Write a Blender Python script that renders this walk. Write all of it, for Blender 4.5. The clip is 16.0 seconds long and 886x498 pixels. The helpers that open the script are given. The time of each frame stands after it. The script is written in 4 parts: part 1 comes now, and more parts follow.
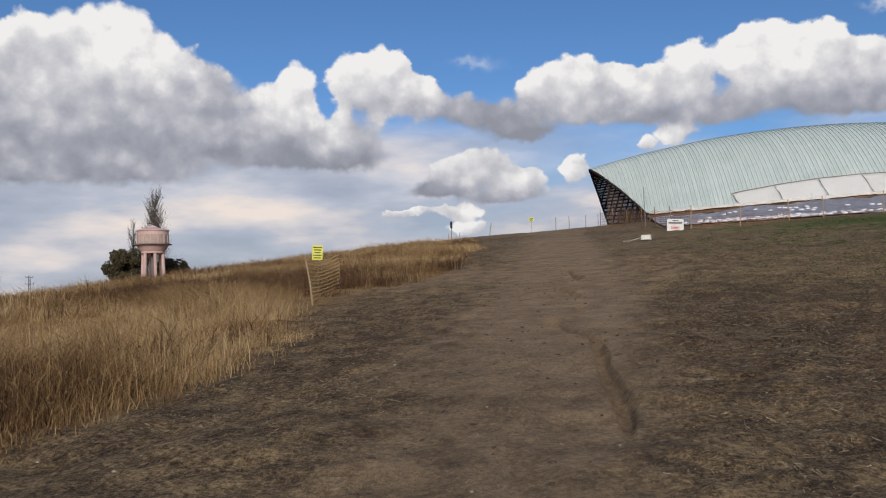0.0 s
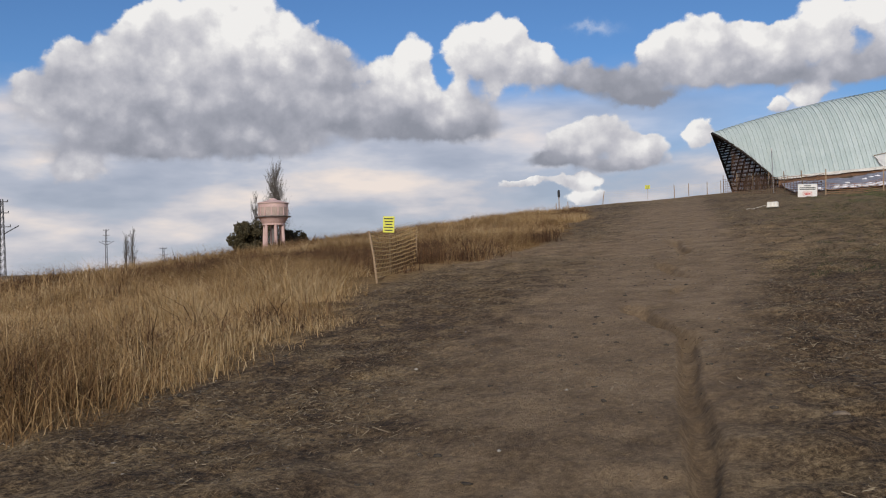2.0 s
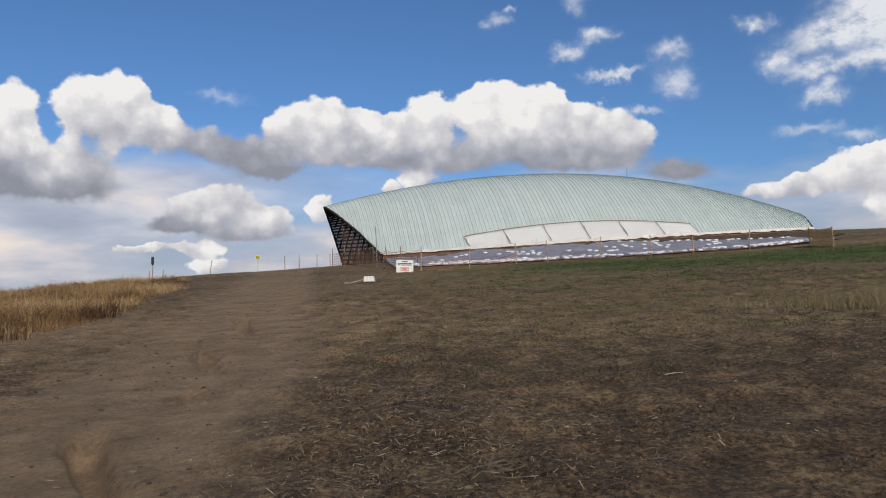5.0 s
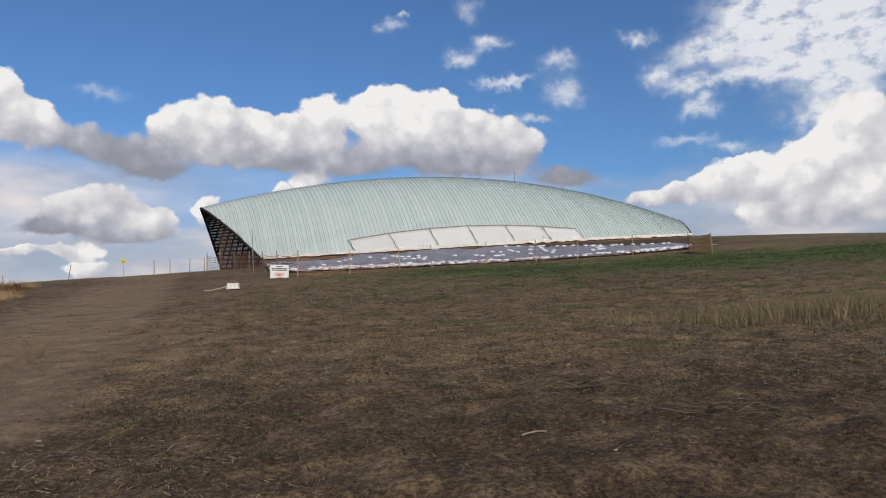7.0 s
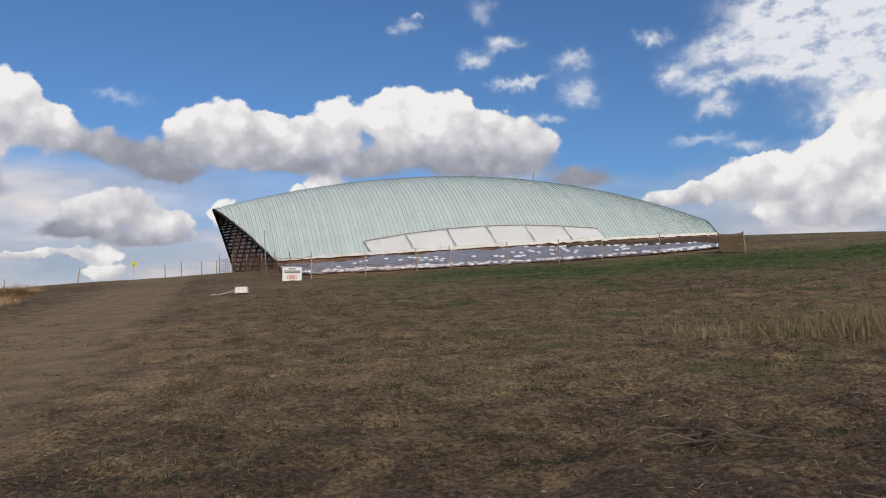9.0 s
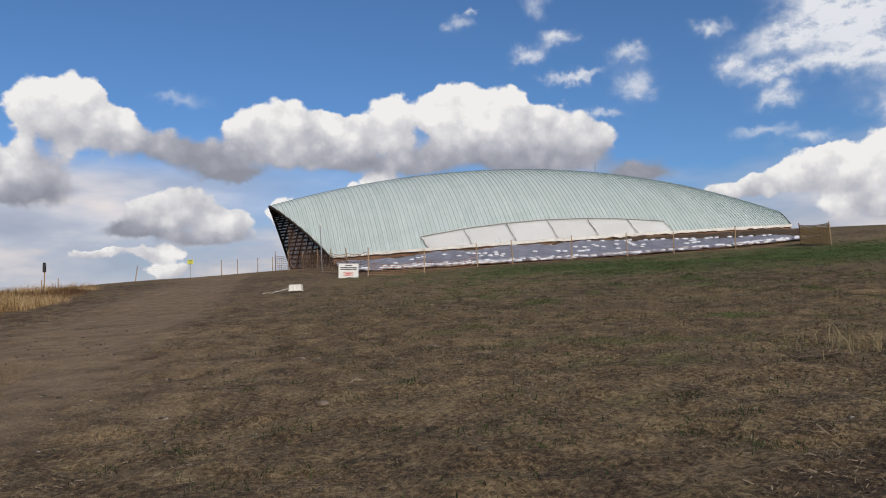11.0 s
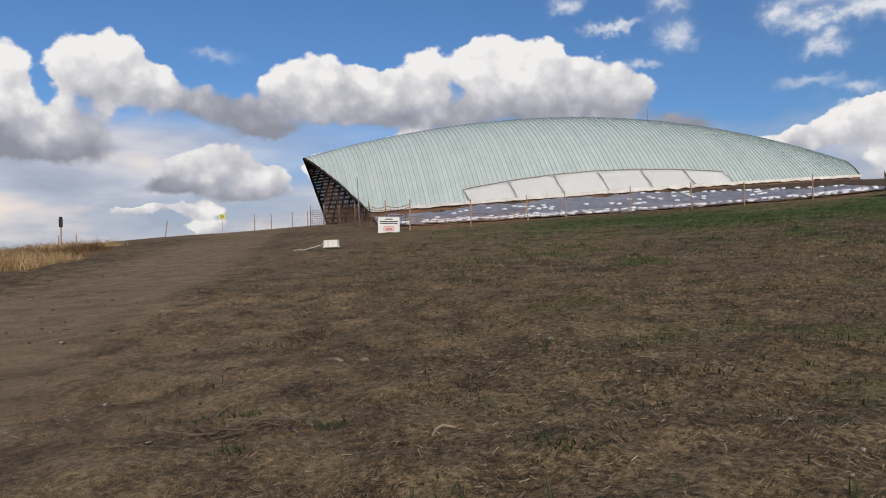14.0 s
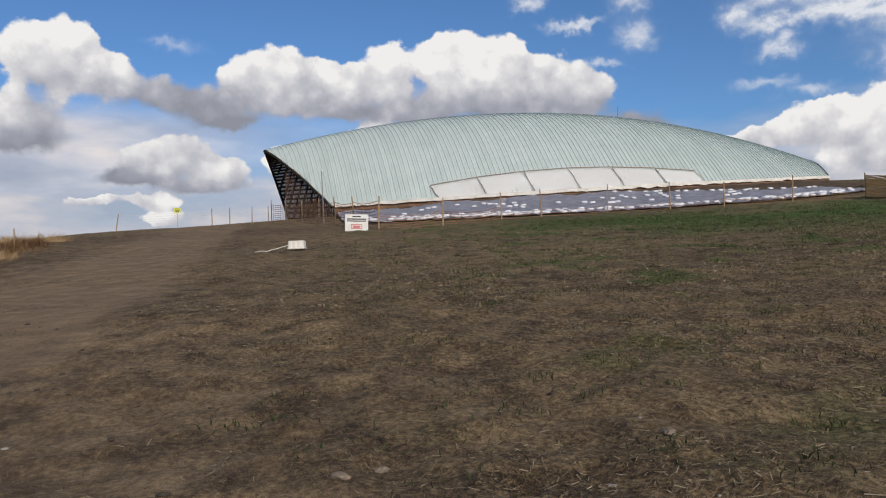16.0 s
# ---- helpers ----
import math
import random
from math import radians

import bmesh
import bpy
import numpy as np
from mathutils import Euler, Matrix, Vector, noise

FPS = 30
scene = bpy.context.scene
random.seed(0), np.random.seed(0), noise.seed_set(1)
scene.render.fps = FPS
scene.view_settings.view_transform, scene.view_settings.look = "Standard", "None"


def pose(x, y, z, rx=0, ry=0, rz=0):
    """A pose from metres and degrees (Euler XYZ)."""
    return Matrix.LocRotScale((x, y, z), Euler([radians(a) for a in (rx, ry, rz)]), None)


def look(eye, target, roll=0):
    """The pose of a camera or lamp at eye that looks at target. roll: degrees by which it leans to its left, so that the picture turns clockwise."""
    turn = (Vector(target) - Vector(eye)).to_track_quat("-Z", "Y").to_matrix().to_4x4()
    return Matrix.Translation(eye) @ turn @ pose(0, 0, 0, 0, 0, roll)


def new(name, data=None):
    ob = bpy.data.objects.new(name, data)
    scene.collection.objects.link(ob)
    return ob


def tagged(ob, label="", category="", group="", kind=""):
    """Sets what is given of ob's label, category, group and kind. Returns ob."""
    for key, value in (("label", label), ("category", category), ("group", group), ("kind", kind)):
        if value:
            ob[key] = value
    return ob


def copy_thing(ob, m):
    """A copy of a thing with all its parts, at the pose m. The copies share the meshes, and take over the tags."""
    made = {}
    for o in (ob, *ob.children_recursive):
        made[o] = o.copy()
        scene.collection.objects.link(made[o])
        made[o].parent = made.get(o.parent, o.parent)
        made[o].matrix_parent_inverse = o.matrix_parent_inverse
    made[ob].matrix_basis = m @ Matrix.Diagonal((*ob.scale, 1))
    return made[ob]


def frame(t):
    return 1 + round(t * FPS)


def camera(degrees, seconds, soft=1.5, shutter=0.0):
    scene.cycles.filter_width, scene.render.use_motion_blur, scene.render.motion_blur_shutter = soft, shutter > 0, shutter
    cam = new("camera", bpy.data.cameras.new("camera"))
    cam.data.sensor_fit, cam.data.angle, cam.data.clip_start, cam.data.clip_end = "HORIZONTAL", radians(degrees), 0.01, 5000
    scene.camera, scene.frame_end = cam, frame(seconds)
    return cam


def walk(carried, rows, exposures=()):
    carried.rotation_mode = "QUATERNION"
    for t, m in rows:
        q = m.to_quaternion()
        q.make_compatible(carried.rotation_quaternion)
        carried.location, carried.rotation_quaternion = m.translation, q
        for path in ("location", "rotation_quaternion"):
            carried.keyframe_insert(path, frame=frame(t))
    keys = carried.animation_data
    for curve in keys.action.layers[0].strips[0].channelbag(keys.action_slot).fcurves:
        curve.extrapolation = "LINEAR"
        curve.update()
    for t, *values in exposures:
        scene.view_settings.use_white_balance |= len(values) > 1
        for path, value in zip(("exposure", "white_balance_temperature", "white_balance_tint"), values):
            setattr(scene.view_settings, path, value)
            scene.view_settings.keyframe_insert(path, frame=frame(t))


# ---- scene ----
cam = camera(58.07, 16.0, 1.1)
# seconds, eye in metres, turn in degrees
PATH = [
    (0.0, 0.000, 0.000, 1.500, 92.79, 1.64, 12.44),
    (0.5, -0.014, 0.561, 1.492, 92.41, 1.73, 14.54),
    (1.0, 0.040, 1.070, 1.527, 92.04, 1.76, 19.52),
    (1.5, 0.152, 1.567, 1.574, 91.45, 1.69, 21.24),
    (2.0, 0.230, 2.086, 1.585, 90.90, 1.64, 20.83),
    (2.5, 0.224, 2.619, 1.619, 90.67, 1.63, 19.15),
    (3.0, 0.245, 3.088, 1.682, 91.14, 1.67, 14.02),
    (3.5, 0.431, 3.668, 1.713, 92.75, 1.72, 7.94),
    (4.0, 0.595, 4.234, 1.756, 94.24, 1.74, 3.09),
    (4.5, 0.828, 4.693, 1.717, 94.81, 1.75, -1.88),
    (5.0, 1.051, 5.138, 1.773, 95.13, 1.76, -5.77),
    (7.5, 2.208, 7.893, 2.037, 95.14, 2.20, -13.76),
    (8.0, 2.212, 8.467, 2.080, 95.20, 2.27, -13.54),
    (8.5, 2.268, 8.882, 2.105, 95.24, 2.35, -13.06),
    (9.0, 2.370, 9.432, 2.159, 95.29, 2.36, -12.35),
    (11.5, 2.448, 12.266, 2.299, 95.09, 2.45, -7.44),
    (12.0, 2.454, 12.940, 2.322, 94.75, 2.41, -6.85),
    (12.5, 2.398, 13.508, 2.398, 94.01, 2.38, -6.81),
    (13.0, 2.372, 14.293, 2.471, 93.38, 2.33, -6.77),
    (13.5, 2.316, 14.922, 2.522, 92.82, 2.40, -6.25),
    (14.0, 2.357, 15.472, 2.490, 92.10, 2.45, -5.79),
    (14.5, 2.305, 16.077, 2.587, 91.71, 2.37, -5.13),
    (15.0, 2.182, 16.704, 2.688, 91.68, 2.37, -4.28),
    (15.5, 2.197, 17.282, 2.752, 91.69, 2.26, -4.42),
    (16.0, 2.096, 17.759, 2.825, 91.63, 1.96, -8.66),
]
walk(cam, [(t, pose(x, y, z, rx, ry, rz)) for t, x, y, z, rx, ry, rz in PATH])

# ---------------------------------------------------------------- sky and sun
SUN_ELEVATION, SUN_AZIMUTH = 24.0, 165.0     # degrees; azimuth clockwise from +y
world = bpy.data.worlds.new("sky")
scene.world = world
world.use_nodes = True


class Nodes:
    """Short forms to lay nodes into a tree."""

    def __init__(self, tree):
        self.tree = tree
        tree.nodes.clear()

    def add(self, kind, inputs=(), **props):
        n = self.tree.nodes.new(kind)
        for key, value in props.items():
            setattr(n, key, value)
        for key, value in dict(inputs).items():
            self.put(n.inputs[key], value)
        return n

    def put(self, socket, value):
        if hasattr(value, "is_output"):
            self.tree.links.new(value, socket)
        else:
            socket.default_value = value

    def math(self, op, *values, clamp=False):
        n = self.add("ShaderNodeMath", operation=op, use_clamp=clamp)
        for socket, value in zip(n.inputs, values):
            self.put(socket, value)
        return n.outputs[0]

    def vec(self, op, *values):
        n = self.add("ShaderNodeVectorMath", operation=op)
        for socket, value in zip(n.inputs, values):
            self.put(socket, value)
        return n.outputs["Value"] if op == "LENGTH" else n.outputs[0]

    def noise(self, vector, scale, detail=4.0, rough=0.55, colour=False, distortion=0.0):
        n = self.add("ShaderNodeTexNoise", {"Vector": vector, "Scale": scale, "Detail": detail, "Roughness": rough, "Distortion": distortion})
        return n.outputs["Color" if colour else "Fac"]

    def ramp(self, fac, stops, mode="LINEAR"):
        n = self.add("ShaderNodeValToRGB", {"Fac": fac})
        r = n.color_ramp
        r.interpolation = mode
        while len(r.elements) < len(stops):
            r.elements.new(1.0)
        for e, (at, c) in zip(r.elements, stops):
            e.position, e.color = at, (*c, 1.0) if len(c) == 3 else c
        return n.outputs[0]

    def smooth(self, value, low, high, to_low=0.0, to_high=1.0):
        n = self.add("ShaderNodeMapRange", {"Value": value, "From Min": low, "From Max": high, "To Min": to_low, "To Max": to_high}, interpolation_type="SMOOTHSTEP")
        return n.outputs[0]

    def mix(self, fac, a, b, blend="MIX"):
        n = self.add("ShaderNodeMix", data_type="RGBA", blend_type=blend)
        self.put(n.inputs[0], fac)
        self.put(n.inputs[6], (*a, 1.0) if isinstance(a, tuple) and len(a) == 3 else a)
        self.put(n.inputs[7], (*b, 1.0) if isinstance(b, tuple) and len(b) == 3 else b)
        return n.outputs[2]


# Cumulus heads: bearing, height above the horizon, half width, half height, all in degrees; lightness from grey base to sunlit top.
CLOUD_WEST = [(-35.1, 16.2, 4.1, 3.0, 1), (-40.2, 15.7, 2.6, 2.0, 0.85), (-32.1, 14.1, 4.3, 2.6, 0.8), (-37.0, 13.0, 6.6, 3.2, 0.66), (-28.6, 13.4, 3.2, 2.2, 0.5), (-42.4, 13.2, 3.7, 2.0, 0.62), (-46.4, 11.2, 4.3, 1.8, 0.6), (-45.0, 13.2, 2.5, 1.4, 0.7), (-33.0, 10.8, 7.1, 1.8, 0.42), (-27.9, 10.7, 4.0, 1.5, 0.38), (-39.6, 10.5, 5.7, 1.6, 0.3), (-22.8, 13.7, 1.9, 2.4, 1.05), (-24.0, 12.0, 2.2, 1.8, 0.8), (-19.2, 10.8, 3.2, 1.7, 0.66), (-20.7, 9.3, 4.9, 1.1, 0.22), (-24.7, 10.1, 3.2, 1.2, 0.3), (-45.2, 7.0, 2.2, 1.3, 0.8), (-42.1, 8.5, 7.5, 1.4, 0.36), (-34.2, 8.7, 6.3, 1.4, 0.45)]
CLOUD_SMALL = [(-15.9, 15.6, 1.7, 1.6, 1.05), (-18.5, 14.9, 2.0, 1.7, 0.95), (-16.9, 13.8, 2.6, 1.8, 0.85), (-13.8, 13.5, 1.9, 1.8, 0.78), (-7.7, 12.0, 3.4, 1.4, 0.2), (-10.7, 12.7, 2.2, 1.1, 0.38)]
CLOUD_MIDDLE = [(-3.0, 14.2, 3.0, 1.8, 0.9), (0.3, 13.7, 2.2, 1.6, 0.9), (-4.7, 13.4, 1.8, 1.6, 0.85), (-1.4, 12.2, 3.2, 1.0, 0.55), (-6.2, 11.0, 2.8, 0.7, 0.25), (5.4, 14.5, 1.9, 1.9, 0.98), (2.7, 13.3, 2.2, 1.7, 0.85), (1.9, 11.5, 3.2, 0.9, 0.35), (11.2, 14.7, 3.0, 2.2, 1.08), (9.0, 14.9, 1.7, 1.8, 1), (13.7, 14.3, 1.8, 1.8, 0.98), (16.6, 13.1, 2.8, 2.0, 0.82), (19.3, 12.0, 2.0, 1.7, 0.8), (10.9, 12.2, 4.9, 1.4, 0.5), (15.7, 11.0, 4.8, 1.1, 0.28), (6.8, 11.4, 2.8, 1.2, 0.32), (22.7, 9.8, 3.1, 1.0, 0.2), (4.3, 10.2, 1.3, 0.8, 0.9), (2.2, 9.6, 0.7, 0.5, 0.8)]
CLOUD_LOW = [(-11.4, 8.1, 2.1, 1.4, 0.72), (-6.6, 7.5, 2.0, 1.3, 0.92), (-9.1, 8.5, 2.0, 1.4, 0.75), (-12.7, 7.1, 2.9, 0.7, 0.15), (-2.6, 8.3, 1.1, 1.3, 0.95), (-8.2, 6.5, 3.5, 0.6, 0.4), (-11.2, 5.5, 2.1, 0.6, 0.95), (-14.9, 5.5, 1.7, 0.3, 0.85), (-10.5, 4.3, 1.6, 0.6, 0.9)]
CLOUD_EAST = [(36.5, 8.7, 4.5, 1.5, 0.92), (39.9, 9.1, 3.6, 2.0, 0.98), (33.0, 8.4, 3.8, 1.1, 0.85), (29.3, 8.0, 2.7, 0.7, 0.66), (39.0, 6.3, 5.1, 1.2, 0.75), (41.8, 11.5, 2.6, 2.6, 0.92), (44.0, 8.0, 4.0, 3.0, 0.9), (35.2, 9.6, 1.5, 0.9, 0.95)]
CLOUD_WISPS_EAST = [(37.5, 20.5, 5.0, 2.0, 0.9), (43.0, 17.5, 4.0, 4.5, 0.9), (33.0, 17.3, 3.6, 1.2, 0.85), (36.0, 15.5, 3.0, 1.0, 0.8)]
CLOUD_WISPS = [(-9.6, 15.5, 2.0, 0.5, 0.3), (35.5, 18.4, 3.0, 2.0, 0.9), (38.9, 17.4, 3.7, 2.8, 0.9), (40.7, 14.7, 3.2, 2.2, 0.9), (39.5, 12.2, 2.2, 1.2, 0.8), (28.1, 18.9, 1.3, 0.7, 0.8), (29.8, 16.3, 1.6, 0.7, 0.7), (32.0, 15.3, 2.7, 0.7, 0.8), (32.0, 13.8, 1.6, 0.8, 0.7), (10.4, 20.7, 1.1, 0.6, 0.5), (11.5, 21.4, 0.7, 0.3, 0.5), (15.7, 18.5, 1.4, 0.7, 0.75), (17.6, 19.4, 1.6, 0.6, 0.75), (22.4, 17.7, 1.8, 0.7, 0.6), (18.7, 16.8, 2.2, 0.4, 0.7), (22.9, 15.7, 1.6, 1.1, 0.6), (20.8, 14.0, 1.8, 0.4, 0.55), (16.3, 21.7, 1.4, 0.9, 0.35), (31.4, 11.6, 2.3, 0.5, 0.4), (34.2, 10.9, 1.9, 0.5, 0.5)]


def cloud_field(name, heads, coarse_warp, fine_warp, around=False):
    """A node group: how deep inside the clouds a place of the sky (bearing, height) lies, and how sunlit the cloud is there."""
    tree = bpy.data.node_groups.new(name, "ShaderNodeTree")
    tree.interface.new_socket("Place", in_out="INPUT", socket_type="NodeSocketVector")
    tree.interface.new_socket("Depth", in_out="OUTPUT", socket_type="NodeSocketFloat")
    tree.interface.new_socket("Light", in_out="OUTPUT", socket_type="NodeSocketFloat")
    n = Nodes(tree)
    place = n.add("NodeGroupInput").outputs[0]
    coarse = n.vec("SUBTRACT", n.noise(place, 0.32, 2.0, 0.5, True), (0.5, 0.5, 0.5))
    fine = n.vec("SUBTRACT", n.noise(place, 1.0, 5.0, 0.55, True), (0.5, 0.5, 0.5))
    p = n.vec("ADD", place, n.vec("MULTIPLY", coarse, (*coarse_warp, 0.0)))
    p = n.vec("ADD", p, n.vec("MULTIPLY", fine, (*fine_warp, 0.0)))
    depth, light = 1e-4, 5e-5
    for a, e, w, h, g in heads:
        m = n.add("ShaderNodeVectorMath", operation="MULTIPLY_ADD")
        n.put(m.inputs[0], p)
        m.inputs[1].default_value, m.inputs[2].default_value = (1 / w, 1 / h, 0), (-a / w, -e / h, 0)
        q = m.outputs[0]
        r2 = n.add("ShaderNodeVectorMath", {0: q, 1: q}, operation="DOT_PRODUCT").outputs["Value"]
        share = n.math("POWER", 0.2, r2)
        lit = n.add("ShaderNodeVectorMath", {0: q, 1: (-0.08, 0.24, 0.0)}, operation="DOT_PRODUCT").outputs["Value"]
        depth = n.math("ADD", depth, share)
        light = n.math("MULTIPLY_ADD", share, n.math("ADD", lit, g), light)
    light = n.math("DIVIDE", light, depth)
    if around:
        # the sky past the walk's view: scattered cumulus
        xyz = n.add("ShaderNodeSeparateXYZ", {0: place})
        outside = n.math("MAXIMUM", n.smooth(n.math("ABSOLUTE", xyz.outputs[0]), 52, 64), n.smooth(xyz.outputs[1], 23, 30))
        other = n.smooth(n.noise(place, 0.07, 5.0, 0.55), 0.44, 0.62, 0.0, 0.9)
        depth = n.math("MAXIMUM", depth, n.math("MULTIPLY", outside, other))
    out = n.add("NodeGroupOutput")
    n.put(out.inputs[0], depth), n.put(out.inputs[1], light)
    return tree


def build_sky():
    n = Nodes(world.node_tree)
    way = n.add("ShaderNodeTexCoord").outputs["Generated"]
    xyz = n.add("ShaderNodeSeparateXYZ", {0: way})
    bearing = n.math("MULTIPLY", n.math("ARCTAN2", xyz.outputs[0], xyz.outputs[1]), 57.2958)
    height = n.math("MULTIPLY", n.math("ARCSINE", xyz.outputs[2]), 57.2958)
    place = n.add("ShaderNodeCombineXYZ", {0: bearing, 1: height, 2: 0.0}).outputs[0]
    sky = n.add("ShaderNodeTexSky", sky_type="NISHITA", sun_disc=False, sun_elevation=radians(SUN_ELEVATION), sun_rotation=radians(SUN_AZIMUTH), altitude=1000.0, air_density=1.0, dust_density=1.2, ozone_density=2.2).outputs[0]
    blue = n.mix(1.0, sky, (0.60, 0.84, 1.10), "MULTIPLY")
    # veil towards the horizon
    streaks = n.noise(n.vec("MULTIPLY", place, (0.3, 1.0, 1.0)), 0.30, 5.0, 0.5)
    veil_colour = n.ramp(streaks, [(0.36, (4.0, 4.25, 5.05)), (0.48, (5.1, 5.25, 6.0)), (0.56, (6.8, 6.6, 6.9)), (0.66, (9.0, 8.0, 7.4))])
    west = n.smooth(bearing, 12, -18, 0.0, 1.0)
    veil = n.math("ADD", n.smooth(height, 11.5, 5.0, 0.0, 0.97), n.math("MULTIPLY", n.math("SUBTRACT", streaks, 0.5), n.smooth(height, 15, 8, 0.0, 1.6)))
    veil = n.math("MAXIMUM", veil, n.math("MULTIPLY", west, n.smooth(height, 12.5, 10.0, 0.0, 0.9)), clamp=True)
    colour = n.mix(veil, blue, veil_colour)
    # thin torn clouds
    wisps = n.add("ShaderNodeGroup", {0: place}, node_tree=cloud_field("cloud_wisps", CLOUD_WISPS + CLOUD_WISPS_EAST, (2.6, 2.0), (2.2, 1.6)))
    torn = n.noise(n.vec("MULTIPLY", place, (0.8, 1.3, 1.0)), 0.75, 6.0, 0.62)
    thin = n.math("MULTIPLY", n.smooth(wisps.outputs[0], 0.0, 1.35), n.smooth(torn, 0.26, 0.60, 0.3, 1.2), clamp=True)
    colour = n.mix(n.math("MULTIPLY", thin, n.smooth(wisps.outputs[1], 0.2, 0.9, 0.35, 1.0)), colour, (8.0, 8.2, 8.7))
    # heaped clouds: crisp sunlit tops that fade into soft grey bases
    heaps = n.add("ShaderNodeGroup", {0: place}, node_tree=cloud_field("cloud_heads", CLOUD_WEST + CLOUD_SMALL + CLOUD_MIDDLE + CLOUD_LOW + CLOUD_EAST, (1.5, 1.2), (1.1, 0.9), True))
    puffs = n.add("ShaderNodeTexVoronoi", {"Vector": n.vec("ADD", place, n.vec("MULTIPLY", n.noise(place, 0.9, 4.0, 0.6, True), (1.4, 1.4, 0.0))), "Scale": 0.75, "Smoothness": 0.6}, feature="SMOOTH_F1").outputs["Distance"]
    billow = n.noise(place, 0.42, 5.0, 0.55)
    light = n.math("ADD", heaps.outputs[1], n.math("MULTIPLY", n.math("SUBTRACT", billow, 0.46), 0.95))
    light = n.math("ADD", light, n.math("MULTIPLY", n.math("SUBTRACT", 0.30, puffs), 0.42))
    depth = n.math("ADD", heaps.outputs[0], n.math("MULTIPLY", n.math("SUBTRACT", 0.42, puffs), 0.30))
    cover = n.math("DIVIDE", n.math("SUBTRACT", depth, 0.19), n.smooth(light, 0.3, 0.9, 0.55, 0.14), clamp=True)
    cover = n.smooth(cover, 0.0, 1.0)
    cloud = n.ramp(light, [(0.08, (2.9, 3.05, 3.6)), (0.38, (4.0, 4.1, 4.7)), (0.62, (5.5, 5.5, 6.0)), (0.84, (7.4, 7.3, 7.5)), (1.0, (9.3, 9.15, 9.0))])
    colour = n.mix(n.math("MULTIPLY", cover, n.smooth(height, 1.0, 5.0, 0.4, 1.0)), colour, cloud)
    back = n.add("ShaderNodeBackground", {"Color": colour, "Strength": 0.1})
    n.tree.links.new(back.outputs[0], n.add("ShaderNodeOutputWorld").inputs[0])


build_sky()
sun = new("sun", bpy.data.lights.new("sun", "SUN"))
sun.data.energy, sun.data.angle, sun.data.color = 3.5, radians(12), (1.0, 0.93, 0.84)
_a, _e = radians(SUN_AZIMUTH), radians(SUN_ELEVATION)
sun.matrix_world = look((math.sin(_a) * math.cos(_e) * 80, math.cos(_a) * math.cos(_e) * 80, math.sin(_e) * 80), (0, 0, 0))
scene.view_settings.exposure = -0.1


# ---------------------------------------------------------------- materials
def material(name):
    m = bpy.data.materials.new(name)
    m.use_nodes = True
    return m, Nodes(m.node_tree)


def finish(n, colour, rough=0.8, bump=None, strength=0.3, distance=0.02, metal=0.0, through_light=0.0):
    b = n.add("ShaderNodeBsdfPrincipled", {"Base Color": colour if hasattr(colour, "is_output") else (*colour, 1.0), "Roughness": rough, "Metallic": metal, "Specular IOR Level": 0.25})
    if bump is not None:
        n.put(b.inputs["Normal"], n.add("ShaderNodeBump", {"Height": bump, "Strength": strength, "Distance": distance}).outputs[0])
    out = b.outputs[0]
    if through_light:
        tr = n.add("ShaderNodeBsdfTranslucent", {"Color": colour if hasattr(colour, "is_output") else (*colour, 1.0)})
        mx = n.add("ShaderNodeMixShader", {0: through_light})
        n.put(mx.inputs[1], out), n.put(mx.inputs[2], tr.outputs[0])
        out = mx.outputs[0]
    n.tree.links.new(out, n.add("ShaderNodeOutputMaterial").inputs[0])


def plain(name, dark, light, scale=6.0, rough=0.8, bump=0.25, metal=0.0, through_light=0.0, distance=0.01):
    """Two tones of one colour, mixed by a coarse and a fine noise, with fine relief."""
    m, n = material(name)
    at = n.add("ShaderNodeTexCoord").outputs["Object"]
    fine, coarse = n.noise(at, scale * 6, 5, 0.65), n.noise(at, scale, 4, 0.6)
    fac = n.math("ADD", n.math("MULTIPLY", fine, 0.45), n.math("MULTIPLY", coarse, 0.55))
    each = n.add("ShaderNodeObjectInfo").outputs["Random"]
    fac = n.math("ADD", fac, n.math("MULTIPLY", n.math("SUBTRACT", each, 0.5), 0.18))
    finish(n, n.ramp(fac, [(0.32, dark), (0.68, light)]), rough, fine, bump, distance, metal, through_light)
    return m


def attribute(n, name):
    return n.add("ShaderNodeAttribute", attribute_name=name).outputs["Fac"]


